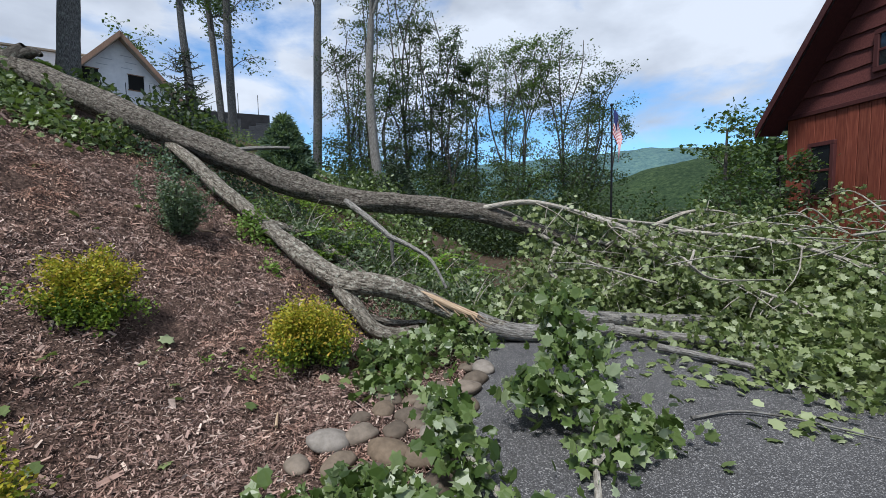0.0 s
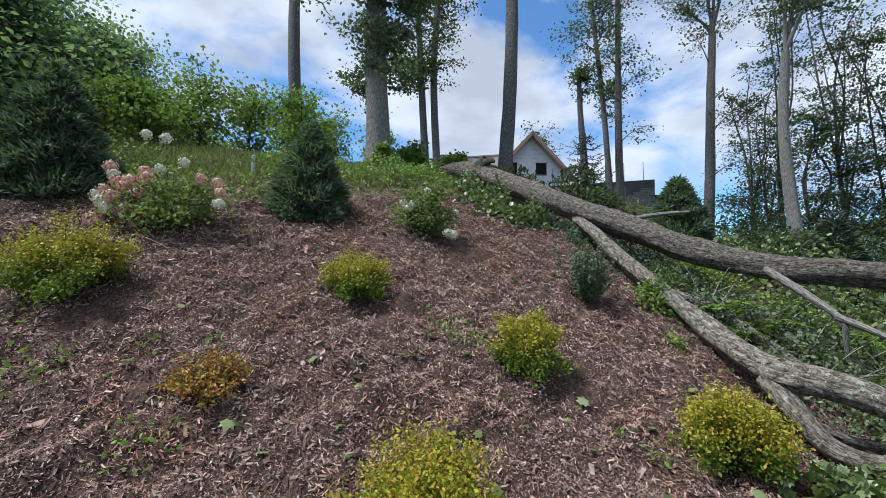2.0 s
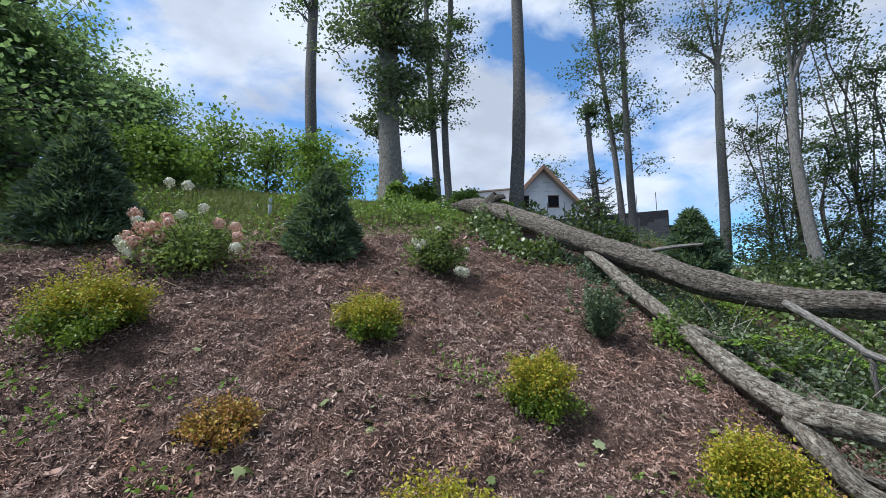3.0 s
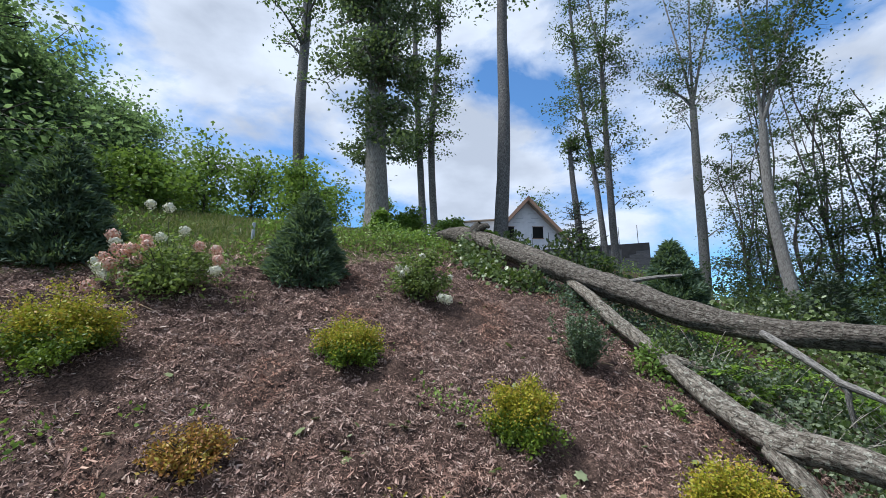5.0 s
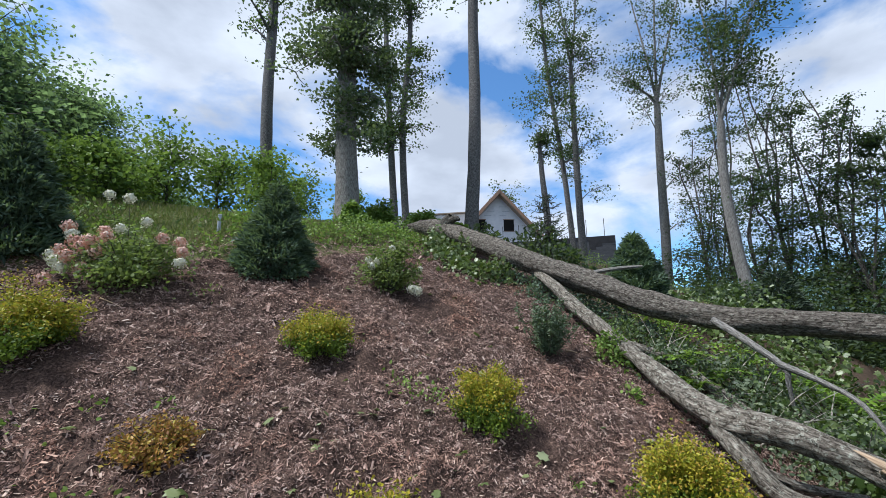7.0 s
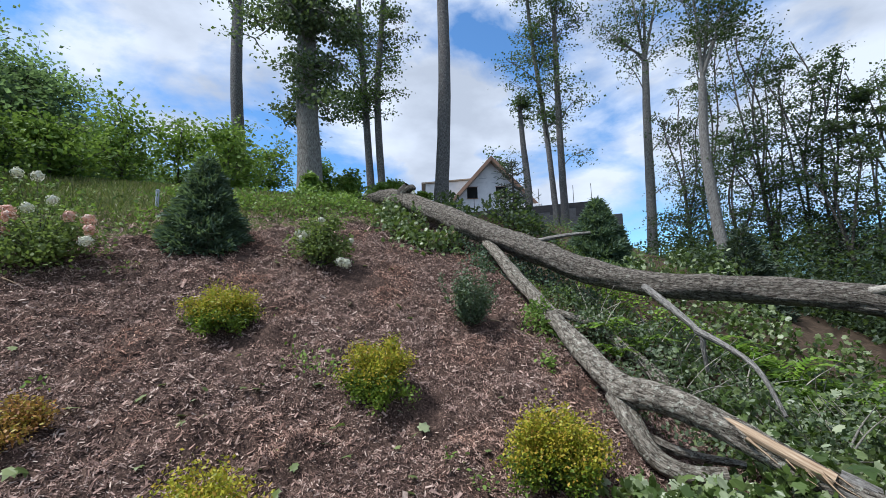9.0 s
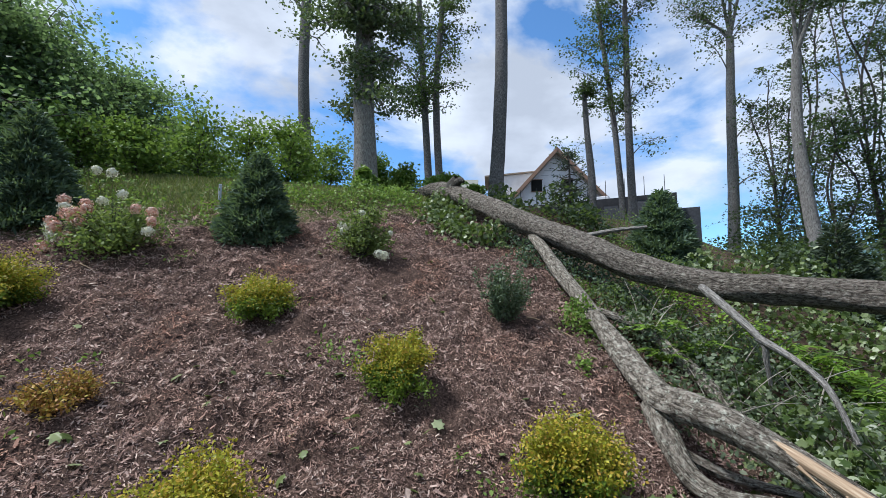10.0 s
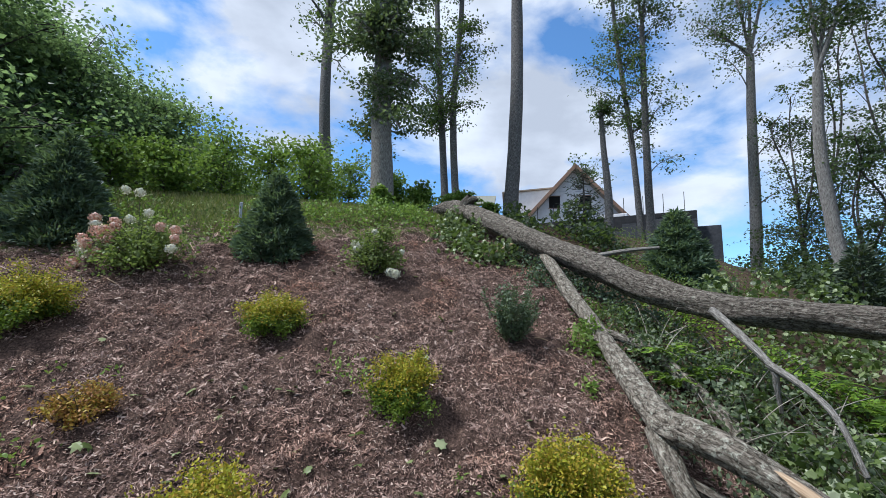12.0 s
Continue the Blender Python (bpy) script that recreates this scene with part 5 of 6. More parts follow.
hydrangea(-7.1, 2.4, 0.78, 0.82, heads([(-0.42, 0, 1.38, 0.08, 0), (-0.12, 0, 1.32, 0.088, 0), (-0.86, 0.1, 0.86, 0.105, 1), (-0.72, 0.2, 0.72, 0.09, 0), (-0.6, 0.3, 0.6, 0.1, 1), (-0.42, 0.35, 0.5, 0.11, 1),
    (-0.95, 0.2, 0.42, 0.1, 0), (-0.8, 0.3, 0.32, 0.1, 0), (-0.3, 0.4, 0.58, 0.11, 1), (-0.2, 0.4, 0.42, 0.1, 1), (-0.65, 0.45, 0.45, 0.09, 1), (-0.05, 0.45, 0.62, 0.09, 1), (-0.6, 0.45, 0.2, 0.085, 0), (-0.12, 0.4, 0.72, 0.085, 1), (-0.85, 0.4, 0.05, 0.1, 1), (-0.8, 0.4, -0.02, 0.1, 1), (-0.35, 0.45, 0.2, 0.09, 1),
    (-0.05, 0.2, 0.8, 0.08, 0), (0.3, 0.2, 0.9, 0.08, 0), (0.75, 0.1, 0.62, 0.095, 1), (0.55, 0.2, 0.66, 0.09, 1), (0.85, 0.2, 0.45, 0.09, 1), (0.88, 0.3, 0.28, 0.085, 0), (-0.5, 0.5, 0.35, 0.1, 1)]), 2600, 111, "hydrangea with pink and cream flower heads", None)
hydrangea(-5.65, 6.1, 0.58, 0.95, heads([(-0.38, 0.1, 0.62, 0.075, 0), (-0.30, 0.2, 0.5, 0.08, 0), (-0.2, 0.25, 0.58, 0.07, 0), (0.05, 0.2, 0.82, 0.06, 0), (0.42, 0.35, 0.06, 0.09, 0), (0.52, 0.35, 0.03, 0.09, 0), (0.55, 0.1, 0.45, 0.06, 0)]), 2100, 112, "light green hydrangea with cream flower heads", None)


def spiky_shrub(x, y, h, n, seed):
    rng = np.random.default_rng(seed)
    z = z_at(x, y)
    thing = root("upright_shrub", (x, y, z), "grey-green shrub with upright leafy spikes", "shrub")
    inv = Matrix.Translation((x, y, z)).inverted()
    stems, pts = [], []
    for k in range(44):
        a = rng.uniform(0, 6.28)
        q = rng.uniform(0.08, 0.5)
        hh = h * rng.uniform(0.5, 1.0)
        b = np.array([x + 0.04 * math.cos(a), y + 0.04 * math.sin(a), z])
        tip = np.array([x + q * math.cos(a), y + q * math.sin(a), z + hh])
        line = [b, (b + tip) / 2 + np.array([0.06 * math.cos(a), 0.06 * math.sin(a), 0]), tip]
        stems.append(limb(line, 0.006, 0.002, 8, 4, 0, k))
        L = spline(line, 30)
        pts.append(L[rng.integers(5, 30, n // 44)] + rng.normal(size=(n // 44, 3)) * 0.028)
    for o in (tubes("stem", stems, M_BARK_DARK, thing), leaf_part("foliage", np.vstack(pts), 0.046, rng, L_SAGE, thing, RHOMB, 0.8, 0.9)):
        o.matrix_parent_inverse = inv
        tagged(o, kind="stuff")


spiky_shrub(-3.15, 7.28, 0.92, 5600, 121)


def fern(x, y, n, seed, size=0.7):
    rng = np.random.default_rng(seed)
    z = z_at(x, y)
    thing = root("fern", (x, y, z), "bright green fern under the fallen trunk", "fern", "ferns")
    inv = Matrix.Translation((x, y, z)).inverted()
    for f in range(n):
        a = f / n * 6.28 + rng.uniform(-0.3, 0.3)
        s = size * rng.uniform(0.7, 1.1)
        out = np.array([math.cos(a), math.sin(a), 0])
        L = spline([(x, y, z), np.array([x, y, z]) + out * s * 0.35 + (0, 0, s * 0.55), np.array([x, y, z]) + out * s * 0.95 + (0, 0, s * 0.5)], 22)
        t = np.gradient(L, axis=0)
        C, D = [], []
        for i in range(4, 22):
            side = np.cross(t[i], (0, 0, 1))
            side /= np.linalg.norm(side) + 1e-9
            for sg in (1, -1):
                C.append(L[i])
                D.append((side * sg + t[i] / np.linalg.norm(t[i]) * 0.5) / 1.12 * (1.25 - i / 22))
        D = np.array(D)
        K = np.tile((0.0, 0.0, 1.0), (len(C), 1)) + rng.normal(size=(len(C), 3)) * 0.15
        o = leaf_part("frond", np.array(C), s * 0.28, rng, L_FERN, thing, np.array([(0, 0, 0), (.13, .3, 0), (0, 1, 0), (-.13, .3, 0)]), d=D, k=K)
        o.matrix_parent_inverse = inv


for k, (x, y, s) in enumerate(((-1.75, 9.1, 0.75), (-1.35, 9.25, 0.65), (0.3, 10.8, 0.9), (1.1, 11.2, 0.9), (0.7, 10.3, 0.8), (-0.5, 10.6, 0.8), (-1.5, 8.75, 0.5))):
    fern(x, y, 9, 130 + k, s)


# ---- grass, weeds and mulch ----
def grass():
    rng = np.random.default_rng(140)
    n = 40000
    x = rng.uniform(-14.5, -8.0, n)
    y = rng.uniform(-2.5, 11.5, n)
    keep = (-x + 0.12 * y + rng.normal(size=n) * 0.25) > 8.75
    x, y = x[keep], y[keep]
    C = np.stack([x, y, land(x, y)], 1)
    d = rng.normal(size=C.shape) * 0.6 + np.array([0, 0, 1])
    d /= np.linalg.norm(d, axis=1)[:, None]
    k = np.cross(d, rng.normal(size=d.shape))
    k /= np.linalg.norm(k, axis=1)[:, None]
    V, F = leaves(C, 0.17, rng, NEEDLE * np.array([0.8, 1, 1]), d=d, k=k)
    tagged(place("grass", raw_mesh("grass", V, F, [L_GRASS])), "tall rough grass along the crest", "grass", kind="stuff")


grass()
rng = np.random.default_rng(142)
low_foliage("crest_weeds", "light green weeds and seedlings along the crest", [
    (x, y, 0.7, rng.uniform(0.15, 0.6), 130) for x, y in [(-8.75 - 0.12 * -q - abs(rng.normal()) * 1.6, q) for q in rng.uniform(-1.5, 10.5, 46)]], L_WEED, 0.09, OVAL, 142)
low_foliage("weed_tuft", "small green weeds growing through the mulch", [
    (-3.5, 4.75, 0.28, 0.06, 70), (-3.3, 4.95, 0.2, 0.05, 40), (-4.35, 2.35, 0.14, 0.08, 12), (-4.6, 1.9, 0.14, 0.08, 12), (-4.6, 1.1, 0.35, 0.05, 70), (-3.6, 1.7, 0.3, 0.05, 60), (-1.3, 5.35, 0.14, 0.07, 26),
    (-2.05, 7.65, 0.2, 0.1, 34), (-6.6, 3.3, 0.3, 0.05, 30), (-1.65, 5.3, 0.14, 0.06, 24), (-5.2, 0.7, 0.35, 0.05, 60), (-8.3, 4.0, 0.5, 0.1, 80), (-4.7, 4.6, 0.2, 0.06, 20)], L_WEED, 0.055, OVAL, 141)


def mulch():
    """Shredded bark: slivers lying every way on the bank."""
    rng = np.random.default_rng(150)
    n = 600000
    # more of them low on the bank, close to the path
    x = 1.0 - 10.6 * rng.uniform(0, 1, n) ** 1.15
    y = rng.uniform(-2.5, 10.0, n)
    keep = (x < 0.05 + 0.13 * y) & (y + rng.normal(size=n) * 0.4 > -1.9) & (y + 0.55 * x < 8.3) & (-x + 0.12 * y < 9.4)
    x, y = x[keep], y[keep]
    # thin patches where dark soil shows
    bare = np.array([noise.noise(Vector((a * 2.6, b * 2.6, 7))) + 0.6 * noise.noise(Vector((a * 7, b * 7, 3))) for a, b in zip(x, y)])
    # chips cleared down-sun of some shrubs: their shadow laid in as dark soil
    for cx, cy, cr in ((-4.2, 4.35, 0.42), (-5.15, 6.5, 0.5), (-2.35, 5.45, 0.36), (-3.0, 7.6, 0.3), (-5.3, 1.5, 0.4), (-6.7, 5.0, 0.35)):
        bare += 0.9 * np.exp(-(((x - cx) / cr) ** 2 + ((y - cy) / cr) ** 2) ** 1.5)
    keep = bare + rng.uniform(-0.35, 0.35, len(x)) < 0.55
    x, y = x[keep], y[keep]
    n = len(x)
    z = land(x, y) + np.array([bumps(a, b) for a, b in zip(x, y)]) * np.clip(0.25 + 1.5 * land(x, y), 0, 1) + rng.uniform(0.0, 0.032, n)
    e = 0.05
    gx, gy = (land(x + e, y) - land(x - e, y)) / (2 * e), (land(x, y + e) - land(x, y - e)) / (2 * e)
    nn = np.stack([-gx, -gy, np.ones(n)], 1) + rng.normal(size=(n, 3)) * 0.48
    nn /= np.linalg.norm(nn, axis=1)[:, None]
    d = rng.normal(size=(n, 3))
    d -= (d * nn).sum(1)[:, None] * nn
    d /= np.linalg.norm(d, axis=1)[:, None]
    w = np.cross(nn, d)
    ln = (rng.lognormal(-4.36, 0.5, n))[:, None]
    wd = ln * rng.uniform(0.13, 0.34, n)[:, None]
    th = wd * 0.45
    C = np.stack([x, y, z], 1)
    # each sliver is one tapered, slightly twisted strip
    twist = nn * (ln * rng.uniform(-0.2, 0.35, (n, 1)))
    V = np.stack([C - d * ln - w * wd * 0.7, C - d * ln * 0.8 + w * wd + twist * 0.5, C + d * ln + w * wd * 0.55, C + d * ln * 0.85 - w * wd + twist + nn * th], 1)
    F = np.arange(n * 4).reshape(n, 4)
    tagged(place("mulch", raw_mesh("mulch", V.reshape(-1, 3), F, [M_CHIP])), "shredded brown bark mulch covering the bank", "mulch", kind="stuff")


mulch()


def stone(x, y, sx, sy, sz, rot, seed):
    bm = bmesh.new()
    bmesh.ops.create_icosphere(bm, subdivisions=3, radius=1.0)
    for v in bm.verts:
        k = 1 + 0.22 * noise.noise(v.co * 1.1 + Vector((seed, 0, 0))) + 0.06 * noise.noise(v.co * 3 + Vector((0, seed, 0)))
        v.co = Vector((v.co.x * sx * k, v.co.y * sy * k, v.co.z * sz * k))
    for f in bm.faces:
        f.smooth = True
    ob = part("edging_stone", bm, M_STONE, None)
    ob.matrix_basis = pose(x, y, max(0, z_at(x, y)) + sz * 0.35, 0, 0, rot)
    tagged(ob, "rounded tan river stone edging the drive", "stone", "edging stones")


for k, (x, y, s) in enumerate(((-0.28, 4.45, 0.15), (-0.12, 4.85, 0.09), (0.06, 5.0, 0.12), (0.08, 5.25, 0.12), (0.3, 5.2, 0.09), (0.42, 5.1, 0.1), (0.38, 4.75, 0.12), (0.2, 4.3, 0.16), (0.48, 4.25, 0.14), (-0.12, 4.15, 0.12),
                               (0.68, 4.75, 0.14), (0.74, 5.1, 0.16), (0.82, 5.45, 0.14), (0.93, 5.7, 0.15), (1.02, 6.0, 0.15), (0.55, 5.5, 0.1), (0.1, 4.05, 0.11), (0.6, 3.95, 0.13), (0.5, 4.55, 0.1), (0.85, 6.05, 0.1), (-0.05, 4.55, 0.13), (0.22, 4.62, 0.12), (-0.42, 4.15, 0.1), (0.3, 4.9, 0.11))):
    stone(x, y, s * 1.15, s * 0.85, s * 0.55, k * 47, k * 1.7)


# ---- buildings ----
def quad_prism(bm, pts, thick):
    """A slab from four corners, thickened along its normal."""
    p = [Vector(q) for q in pts]
    n = (p[1] - p[0]).cross(p[3] - p[0]).normalized() * thick
    v = [bm.verts.new(q) for q in p] + [bm.verts.new(q + n) for q in p]
    for f in ((3, 2, 1, 0), (4, 5, 6, 7), (0, 1, 5, 4), (1, 2, 6, 5), (2, 3, 7, 6), (3, 0, 4, 7)):
        bm.faces.new([v[i] for i in f])


def local(origin, yaw):
    return Matrix.Translation(origin) @ Matrix.Rotation(yaw, 4, "Z")


def red_house():
    """Gable end: x runs along the wall from its far corner, y into the house."""
    ox, oy = 8.69, 11.89
    thing = root("red_house", (ox, oy, 0), "red-stained wooden house with a steep dark roof", "house")
    thing.matrix_basis = local((ox, oy, 0), math.atan2(-0.995, 0.095))
    W, EAVE, BAND, PITCH = 8.6, 3.95, 3.86, 1.30
    ridge = EAVE + PITCH * W / 2
    bm = bmesh.new()
    poly = [(0.02, 0.06, 0), (W, 0.06, 0), (W, 0.06, EAVE), (W / 2, 0.06, ridge - 0.1), (0.02, 0.06, EAVE)]
    front = [bm.verts.new(p) for p in poly]
    back = [bm.verts.new((p[0], 9.0, p[2])) for p in poly]
    bm.faces.new(front[::-1])
    bm.faces.new(back)
    for i in range(5):
        bm.faces.new((front[i], front[(i + 1) % 5], back[(i + 1) % 5], back[i]))
    bmesh.ops.recalc_face_normals(bm, faces=bm.faces)
    part("wall", bm, M_BARN_TRIM, thing)
    # vertical boards below the band, one mesh each
    x, k = 0.0, 0
    rng = random.Random(4)
    while x < W:
        w = 0.235
        bm = bmesh.new()
        box(bm, (x + 0.006, 0.0 - rng.uniform(0.0, 0.008), 0.1), (min(W, x + w - 0.006), 0.056, BAND - 0.03), 0.005)
        part("board", bm, M_BARN, thing)
        x += w
    # lapped boards with a wavy lower edge above it
    z, k = BAND + 0.02, 0
    step = 0.33
    while z < ridge - 0.3:
        lo = max(0.0, (z - EAVE) / PITCH)
        hi = W - lo
        n = max(6, int((hi - lo) / 0.10))
        bm = bmesh.new()
        rows = []
        for i in range(n + 1):
            u = lo + (hi - lo) * i / n
            wav = 0.022 * noise.noise(Vector((u * 1.8, z * 7, 1))) + 0.012 * noise.noise(Vector((u * 6, z * 3, 1)))
            top = min(z + step + 0.03, EAVE + PITCH * min(u, W - u) + 0.02)
            rows.append([bm.verts.new(c) for c in ((u, 0.05, z + wav), (u, -0.02, z + wav), (u, 0.02, max(top, z + wav + 0.01)))])
        for a, b in zip(rows, rows[1:]):
            bm.faces.new((a[0], b[0], b[1], a[1]))
            bm.faces.new((a[1], b[1], b[2], a[2]))
        part("siding", bm, M_BARN_UP, thing)
        z += step
    bm = bmesh.new()
    box(bm, (0.0, -0.05, BAND - 0.05), (W, 0.05, BAND + 0.05), 0.01)
    part("trim_band", bm, M_BARN_TRIM, thing)
    # roof slopes with an overhang and boxed soffit
    over, ov = 0.55, 0.24
    for sgn in (1, -1):
        def at(u, z):
            return (u if sgn > 0 else W - u, z)
        e = at(-ov, EAVE - PITCH * ov)
        r = at(W / 2, ridge)
        bm = bmesh.new()
        quad_prism(bm, [(e[0], -over, e[1] + 0.06), (r[0], -over, r[1] + 0.06), (r[0], 9.6, r[1] + 0.06), (e[0], 9.6, e[1] + 0.06)], -0.12 * sgn)
        part("roof", bm, M_ROOF, thing)
        bm = bmesh.new()
        quad_prism(bm, [(e[0], -over + 0.01, e[1] - 0.12), (r[0], -over + 0.01, r[1] - 0.12), (r[0], -0.0, r[1] - 0.12), (e[0], -0.0, e[1] - 0.12)], -0.03)
        part("soffit", bm, M_BARN_TRIM, thing)
        bm = bmesh.new()
        quad_prism(bm, [(e[0], -over - 0.035, e[1] - 0.17), (r[0], -over - 0.035, r[1] - 0.17), (r[0], -over - 0.035, r[1] + 0.06), (e[0], -over - 0.035, e[1] + 0.06)], 0.035)
        part("bargeboard", bm, M_BARN_TRIM, thing)
    # windows
    for (a, b, c, d) in ((0.70, 1.14, 2.05, 3.10), (2.0, 2.8, 4.42, 5.02)):
        bm = bmesh.new()
        for lo, hi in (((a - 0.09, -0.075, c - 0.09), (b + 0.09, 0.03, c)), ((a - 0.09, -0.075, d), (b + 0.09, 0.03, d + 0.09)), ((a - 0.09, -0.075, c), (a, 0.03, d)), ((b, -0.075, c), (b + 0.09, 0.03, d)),
                       ((a, -0.06, (c + d) / 2 - 0.025), (b, 0.0, (c + d) / 2 + 0.025))):
            box(bm, lo, hi, 0.006)
        win = part("window", bm, M_BARN_TRIM, thing, "dark red window frame")
        bm = bmesh.new()
        box(bm, (a, -0.045, c), (b, -0.04, d))
        part("pane", bm, M_DARKGLASS, win)
    # lamp under the eave
    bm = bmesh.new()
    bmesh.ops.create_uvsphere(bm, u_segments=10, v_segments=8, radius=0.07)
    for v in bm.verts:
        v.co = Vector((v.co.x - 0.02, v.co.y - 0.1, v.co.z * 1.3 + 2.95))
    part("lamp", bm, M_BARN_TRIM, thing)


red_house()


def white_house():
    """Unfinished house in white wrap; x to the right along the front, y away."""
    thing = root("white_house", (-24.1, 34.3, 5.5), "unfinished gabled house in white house wrap", "house")
    thing.matrix_basis = local((-24.1, 34.3, 5.5), radians(48))
    base = 5.5
    Z = lambda v: v - base
    # gable front
    hw, eave, apex = 4.4, Z(10.7), Z(15.5)
    bm = bmesh.new()
    f = [bm.verts.new(p) for p in ((-hw, 0, -4), (hw, 0, -4), (hw, 0, eave), (0, 0, apex), (-hw, 0, eave))]
    g = [bm.verts.new((v.co.x, 9, v.co.z)) for v in f]
    bm.faces.new(f[::-1])
    bm.faces.new(g)
    for i in range(5):
        bm.faces.new((f[i], f[(i + 1) % 5], g[(i + 1) % 5], g[i]))
    bmesh.ops.recalc_face_normals(bm, faces=bm.faces)
    part("wall", bm, M_WRAP, thing, "white wrapped gable wall")
    slope = (apex - eave) / hw
    for s in (1, -1):
        a, b = (s * (hw + 0.6), eave - 0.6 * slope), (0, apex)
        bm = bmesh.new()
        quad_prism(bm, [(a[0], -0.7, a[1] + 0.05), (b[0], -0.7, b[1] + 0.05), (b[0], 9.4, b[1] + 0.05), (a[0], 9.4, a[1] + 0.05)], -0.2 * -s)
        part("roof", bm, M_ROOF_TAN, thing)
        bm = bmesh.new()
        quad_prism(bm, [(a[0], -0.74, a[1] - 0.2), (b[0], -0.74, b[1] - 0.2), (b[0], -0.74, b[1] + 0.22), (a[0], -0.74, a[1] + 0.22)], 0.05)
        part("bargeboard", bm, M_OSB, thing, "raw pine bargeboard")
    for x in (-1.85, 0.95):
        bm = bmesh.new()
        # a black panel on the wall stands for the unlit room inside
        box(bm, (x - 0.5, -0.03, Z(11.7)), (x + 0.5, 0.06, Z(12.8)))
        win = part("window", bm, M_HOLE, thing, "window hole shown as a black panel")
        for name, lo, hi in (("sill", (x - 0.56, -0.05, Z(11.64)), (x + 0.56, 0, Z(11.7))), ("lintel", (x - 0.56, -0.05, Z(12.8)), (x + 0.56, 0, Z(12.86)))):
            bm = bmesh.new()
            box(bm, lo, hi)
            part(name, bm, M_OSB, win)
    # faint printed lines of the wrap, as plain bars
    for r in range(4):
        for q in range(4):
            bm = bmesh.new()
            x, z = -2.6 + q * 1.5 + 0.3 * (r % 2), Z(13.2 + r * 0.45)
            if abs(x) + 0.5 > (apex - z) / slope - 0.3:
                bm.free()
                continue
            box(bm, (x - 0.35, -0.012, z), (x + 0.35, -0.004, z + 0.05))
            part("printed_bar", bm, M_STEEL, thing)
    # shed dormer that runs into the gable roof, and a shingled wing beyond it
    bm = bmesh.new()
    quad_prism(bm, [(-6.3, 1.5, -4), (-1.7, 1.5, -4), (-1.7, 1.5, Z(13.95)), (-6.3, 1.5, Z(13.6))], -4.0)
    part("side_wall", bm, M_WRAP, thing)
    bm = bmesh.new()
    quad_prism(bm, [(-6.7, 1.3, Z(13.6)), (-1.3, 1.3, Z(14.0)), (-1.3, 8.0, Z(14.3)), (-6.7, 8.0, Z(13.9))], 0.12)
    part("shed_roof", bm, M_ROOF_TAN, thing)
    bm = bmesh.new()
    quad_prism(bm, [(-12.4, 0.5, Z(12.1)), (-7.4, 0.5, Z(12.2)), (-7.4, 4.5, Z(14.0)), (-12.2, 4.5, Z(14.1))], 0.2)
    part("wing_roof", bm, M_ROOF_GREY, thing, "grey-green shingled wing roof")
    bm = bmesh.new()
    quad_prism(bm, [(-12.1, 0.9, -4), (-7.6, 0.9, -4), (-7.6, 0.9, Z(12.2)), (-12.1, 0.9, Z(12.1))], -3.5)
    part("wing_wall", bm, M_OSB, thing)


white_house()


def block_wall():
    """Dark block foundation wall below the white house."""
    yaw = radians(27)
    o = (-10.35, 28.02, 0.0)
    thing = root("block_foundation", o, "dark grey concrete block foundation wall", "wall")
    thing.matrix_basis = local(o, yaw)
    bm = bmesh.new()
    box(bm, (-9.5, 0, -1), (0, 6, 7.95), 0.02)
    part("wall", bm, M_BLOCK, thing)
    bm = bmesh.new()
    box(bm, (0.003, 0.4, -1), (1.15, 6, 7.1), 0.02)
    part("wall", bm, M_BLOCK, thing)
    blk = bmesh.new()
    box(blk, (-0.195, -0.012, 0.005), (0.195, 0.0, 0.185), 0.004)
    me = bpy.data.meshes.new("block")
    blk.to_mesh(me)
    blk.free()
    me.materials.append(M_BLOCK)
    for r in range(13):
        for c in range(23):
            ob = place("block", me, thing)
            ob.location = (-0.2 - c * 0.4 - (0.2 if r % 2 else 0), -0.002, 5.1 + r * 0.19)
    bm = bmesh.new()
    rng = random.Random(3)
    for c in range(24):
        h = 0.25 + 0.2 * rng.randrange(0, 4)
        box(bm, (-0.4 - c * 0.4, -0.022, 7.95 - h), (-c * 0.4, -0.014, 7.97))
    tagged(part("coating", bm, M_BLOCK_TOP, thing, "ragged black waterproof coating"), kind="stuff")
    for c in range(9):
        bm = bmesh.new()
        bmesh.ops.create_cone(bm, segments=6, radius1=0.02, radius2=0.02, depth=1.6)
        for v in bm.verts:
            v.co += Vector((-0.6 - c * 1.1, 0.3, 8.4))
        part("rebar", bm, M_POLE, thing)
    bm = bmesh.new()
    box(bm, (-5.6, 2.0, 7.7), (-3.9, 3.6, 8.6), 0.03)
    part("crate", bm, M_WRAP, thing, "white wrapped pallet")


block_wall()


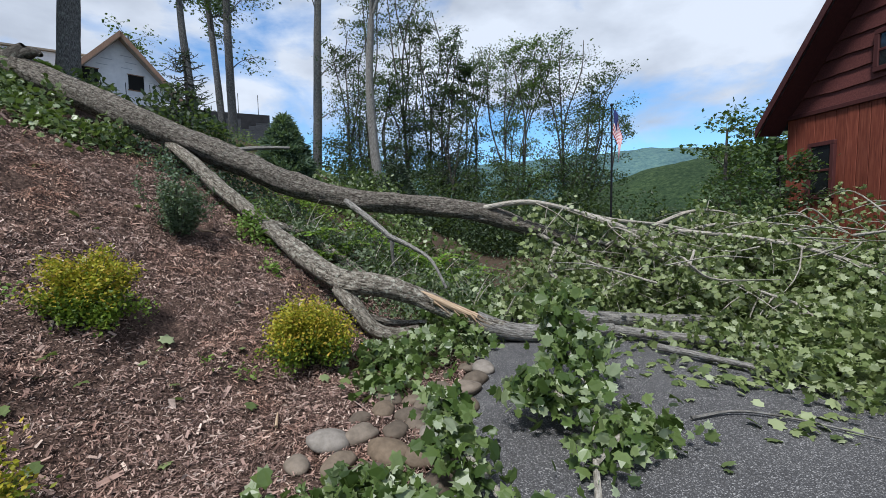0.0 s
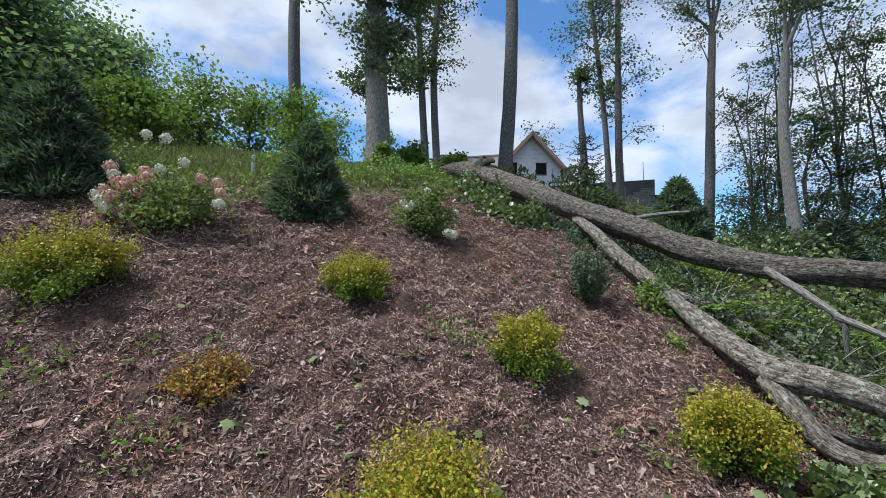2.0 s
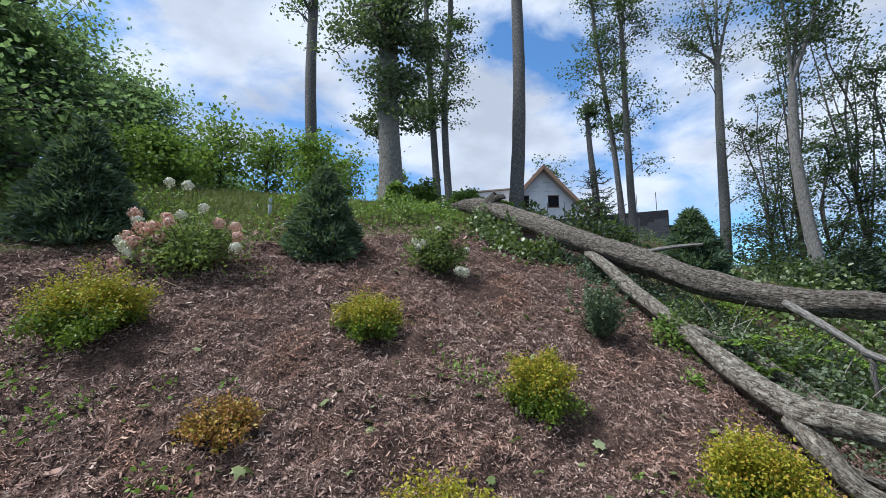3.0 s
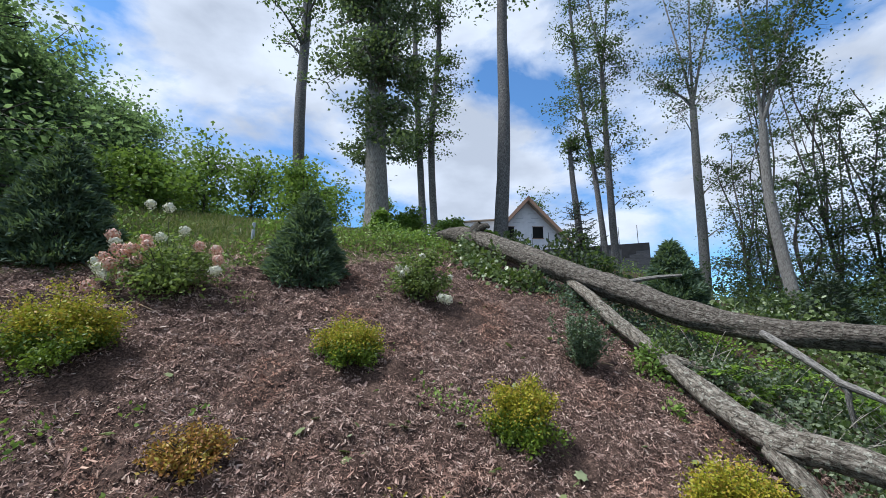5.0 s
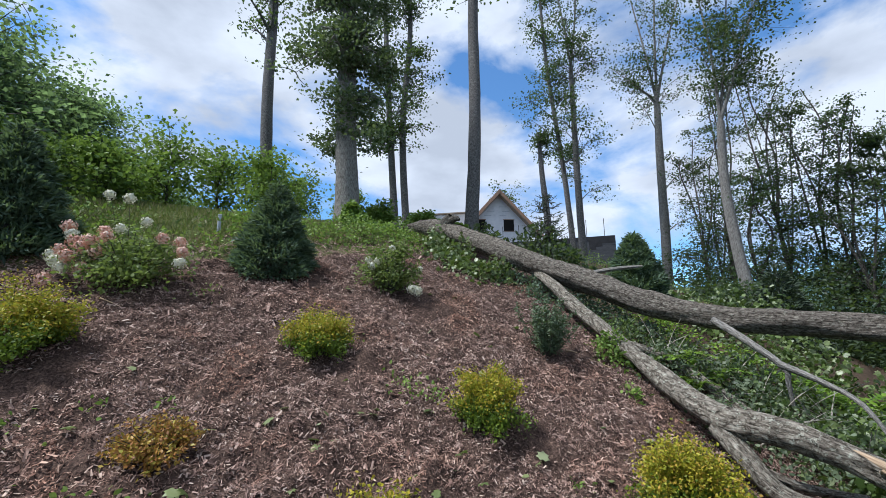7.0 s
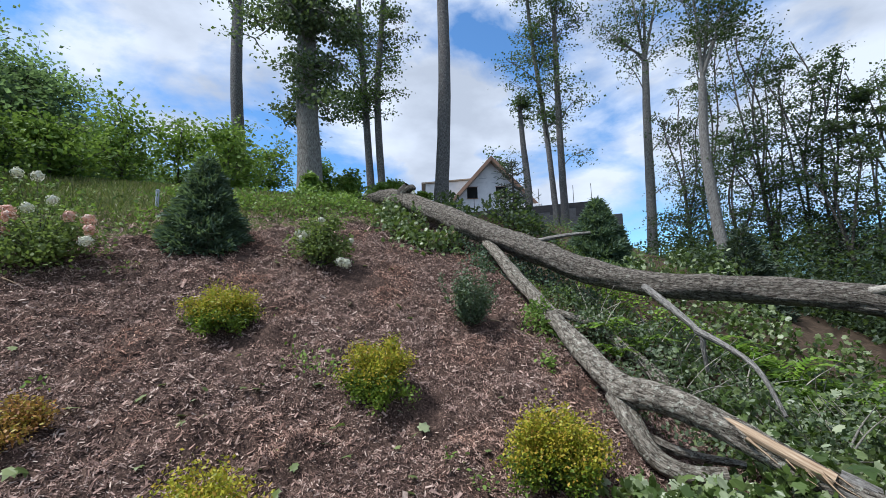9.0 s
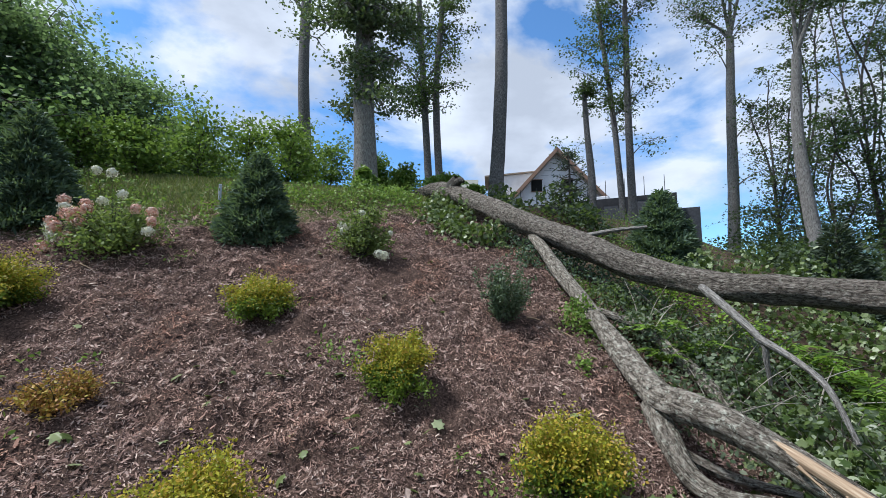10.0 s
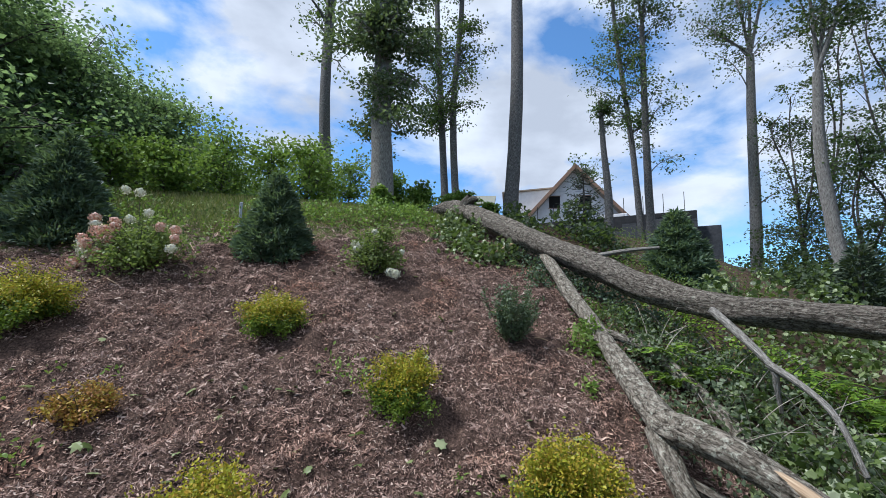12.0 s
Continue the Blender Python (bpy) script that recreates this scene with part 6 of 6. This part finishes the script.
def flagpole():
    x, y = 6.45, 17.1
    thing = root("flagpole", (x, y, z_at(x, y)), "slim black flagpole with a hanging striped flag", "flagpole")
    inv = Matrix.Translation(thing.location).inverted()
    P = np.array([(x - 0.02, y, 0), (x, y, 3), (x - 0.03, y, 5.5)], float)
    ob = tubes("pole", [tube_arrays(spline(P, 12), np.linspace(0.045, 0.03, 12), 10)], M_POLE, thing)
    ob.matrix_parent_inverse = inv
    bm = bmesh.new()
    bmesh.ops.create_uvsphere(bm, u_segments=12, v_segments=8, radius=0.06)
    for v in bm.verts:
        v.co += Vector((x - 0.03, y, 5.53))
    part("finial", bm, M_POLE, thing).matrix_parent_inverse = inv

    def cloth(u, v):
        # u along the fly, v down the hoist; the fly hangs down in folds
        fx = 0.34 * (1 - math.exp(-2.0 * u)) + 0.03 * math.sin(9 * u + 4 * v)
        return (x + 0.03 + fx * (1 - 0.25 * v), y - 0.10 * math.sin(7 * u + 3 * v) * u, 5.38 - v * 0.85 - 1.05 * u ** 1.25)

    for s in range(13):
        V, F = [], []
        for i in range(25):
            for j in range(3):
                V.append(cloth(i / 24, (s + j / 2) / 13))
        for i in range(24):
            for j in range(2):
                a = i * 3 + j
                F.append((a, a + 3, a + 4, a + 1))
        n0 = 10 if s < 7 else 0
        V, F = np.array(V), np.array(F)
        if n0:
            me = raw_mesh("canton", V[:n0 * 3 + 3], F[:n0 * 2], [M_BLUE], True)
            place("canton", me, thing).matrix_parent_inverse = inv
        me = raw_mesh("stripe", V[n0 * 3:], F[n0 * 2:] - n0 * 3, [M_RED if s % 2 == 0 else M_WHITE], True)
        place("stripe", me, thing).matrix_parent_inverse = inv


flagpole()


def survey_post():
    x, y = -9.02, 4.18
    thing = root("marker_post", (x, y, z_at(x, y)), "short grey marker post in the grass", "post")
    bm = bmesh.new()
    box(bm, (-0.03, -0.03, -0.1), (0.03, 0.03, 0.42), 0.008)
    part("post", bm, M_STEEL, thing)
    bm = bmesh.new()
    box(bm, (-0.034, -0.034, 0.40), (0.034, 0.034, 0.44), 0.01)
    part("cap", bm, M_STEEL, thing)


survey_post()
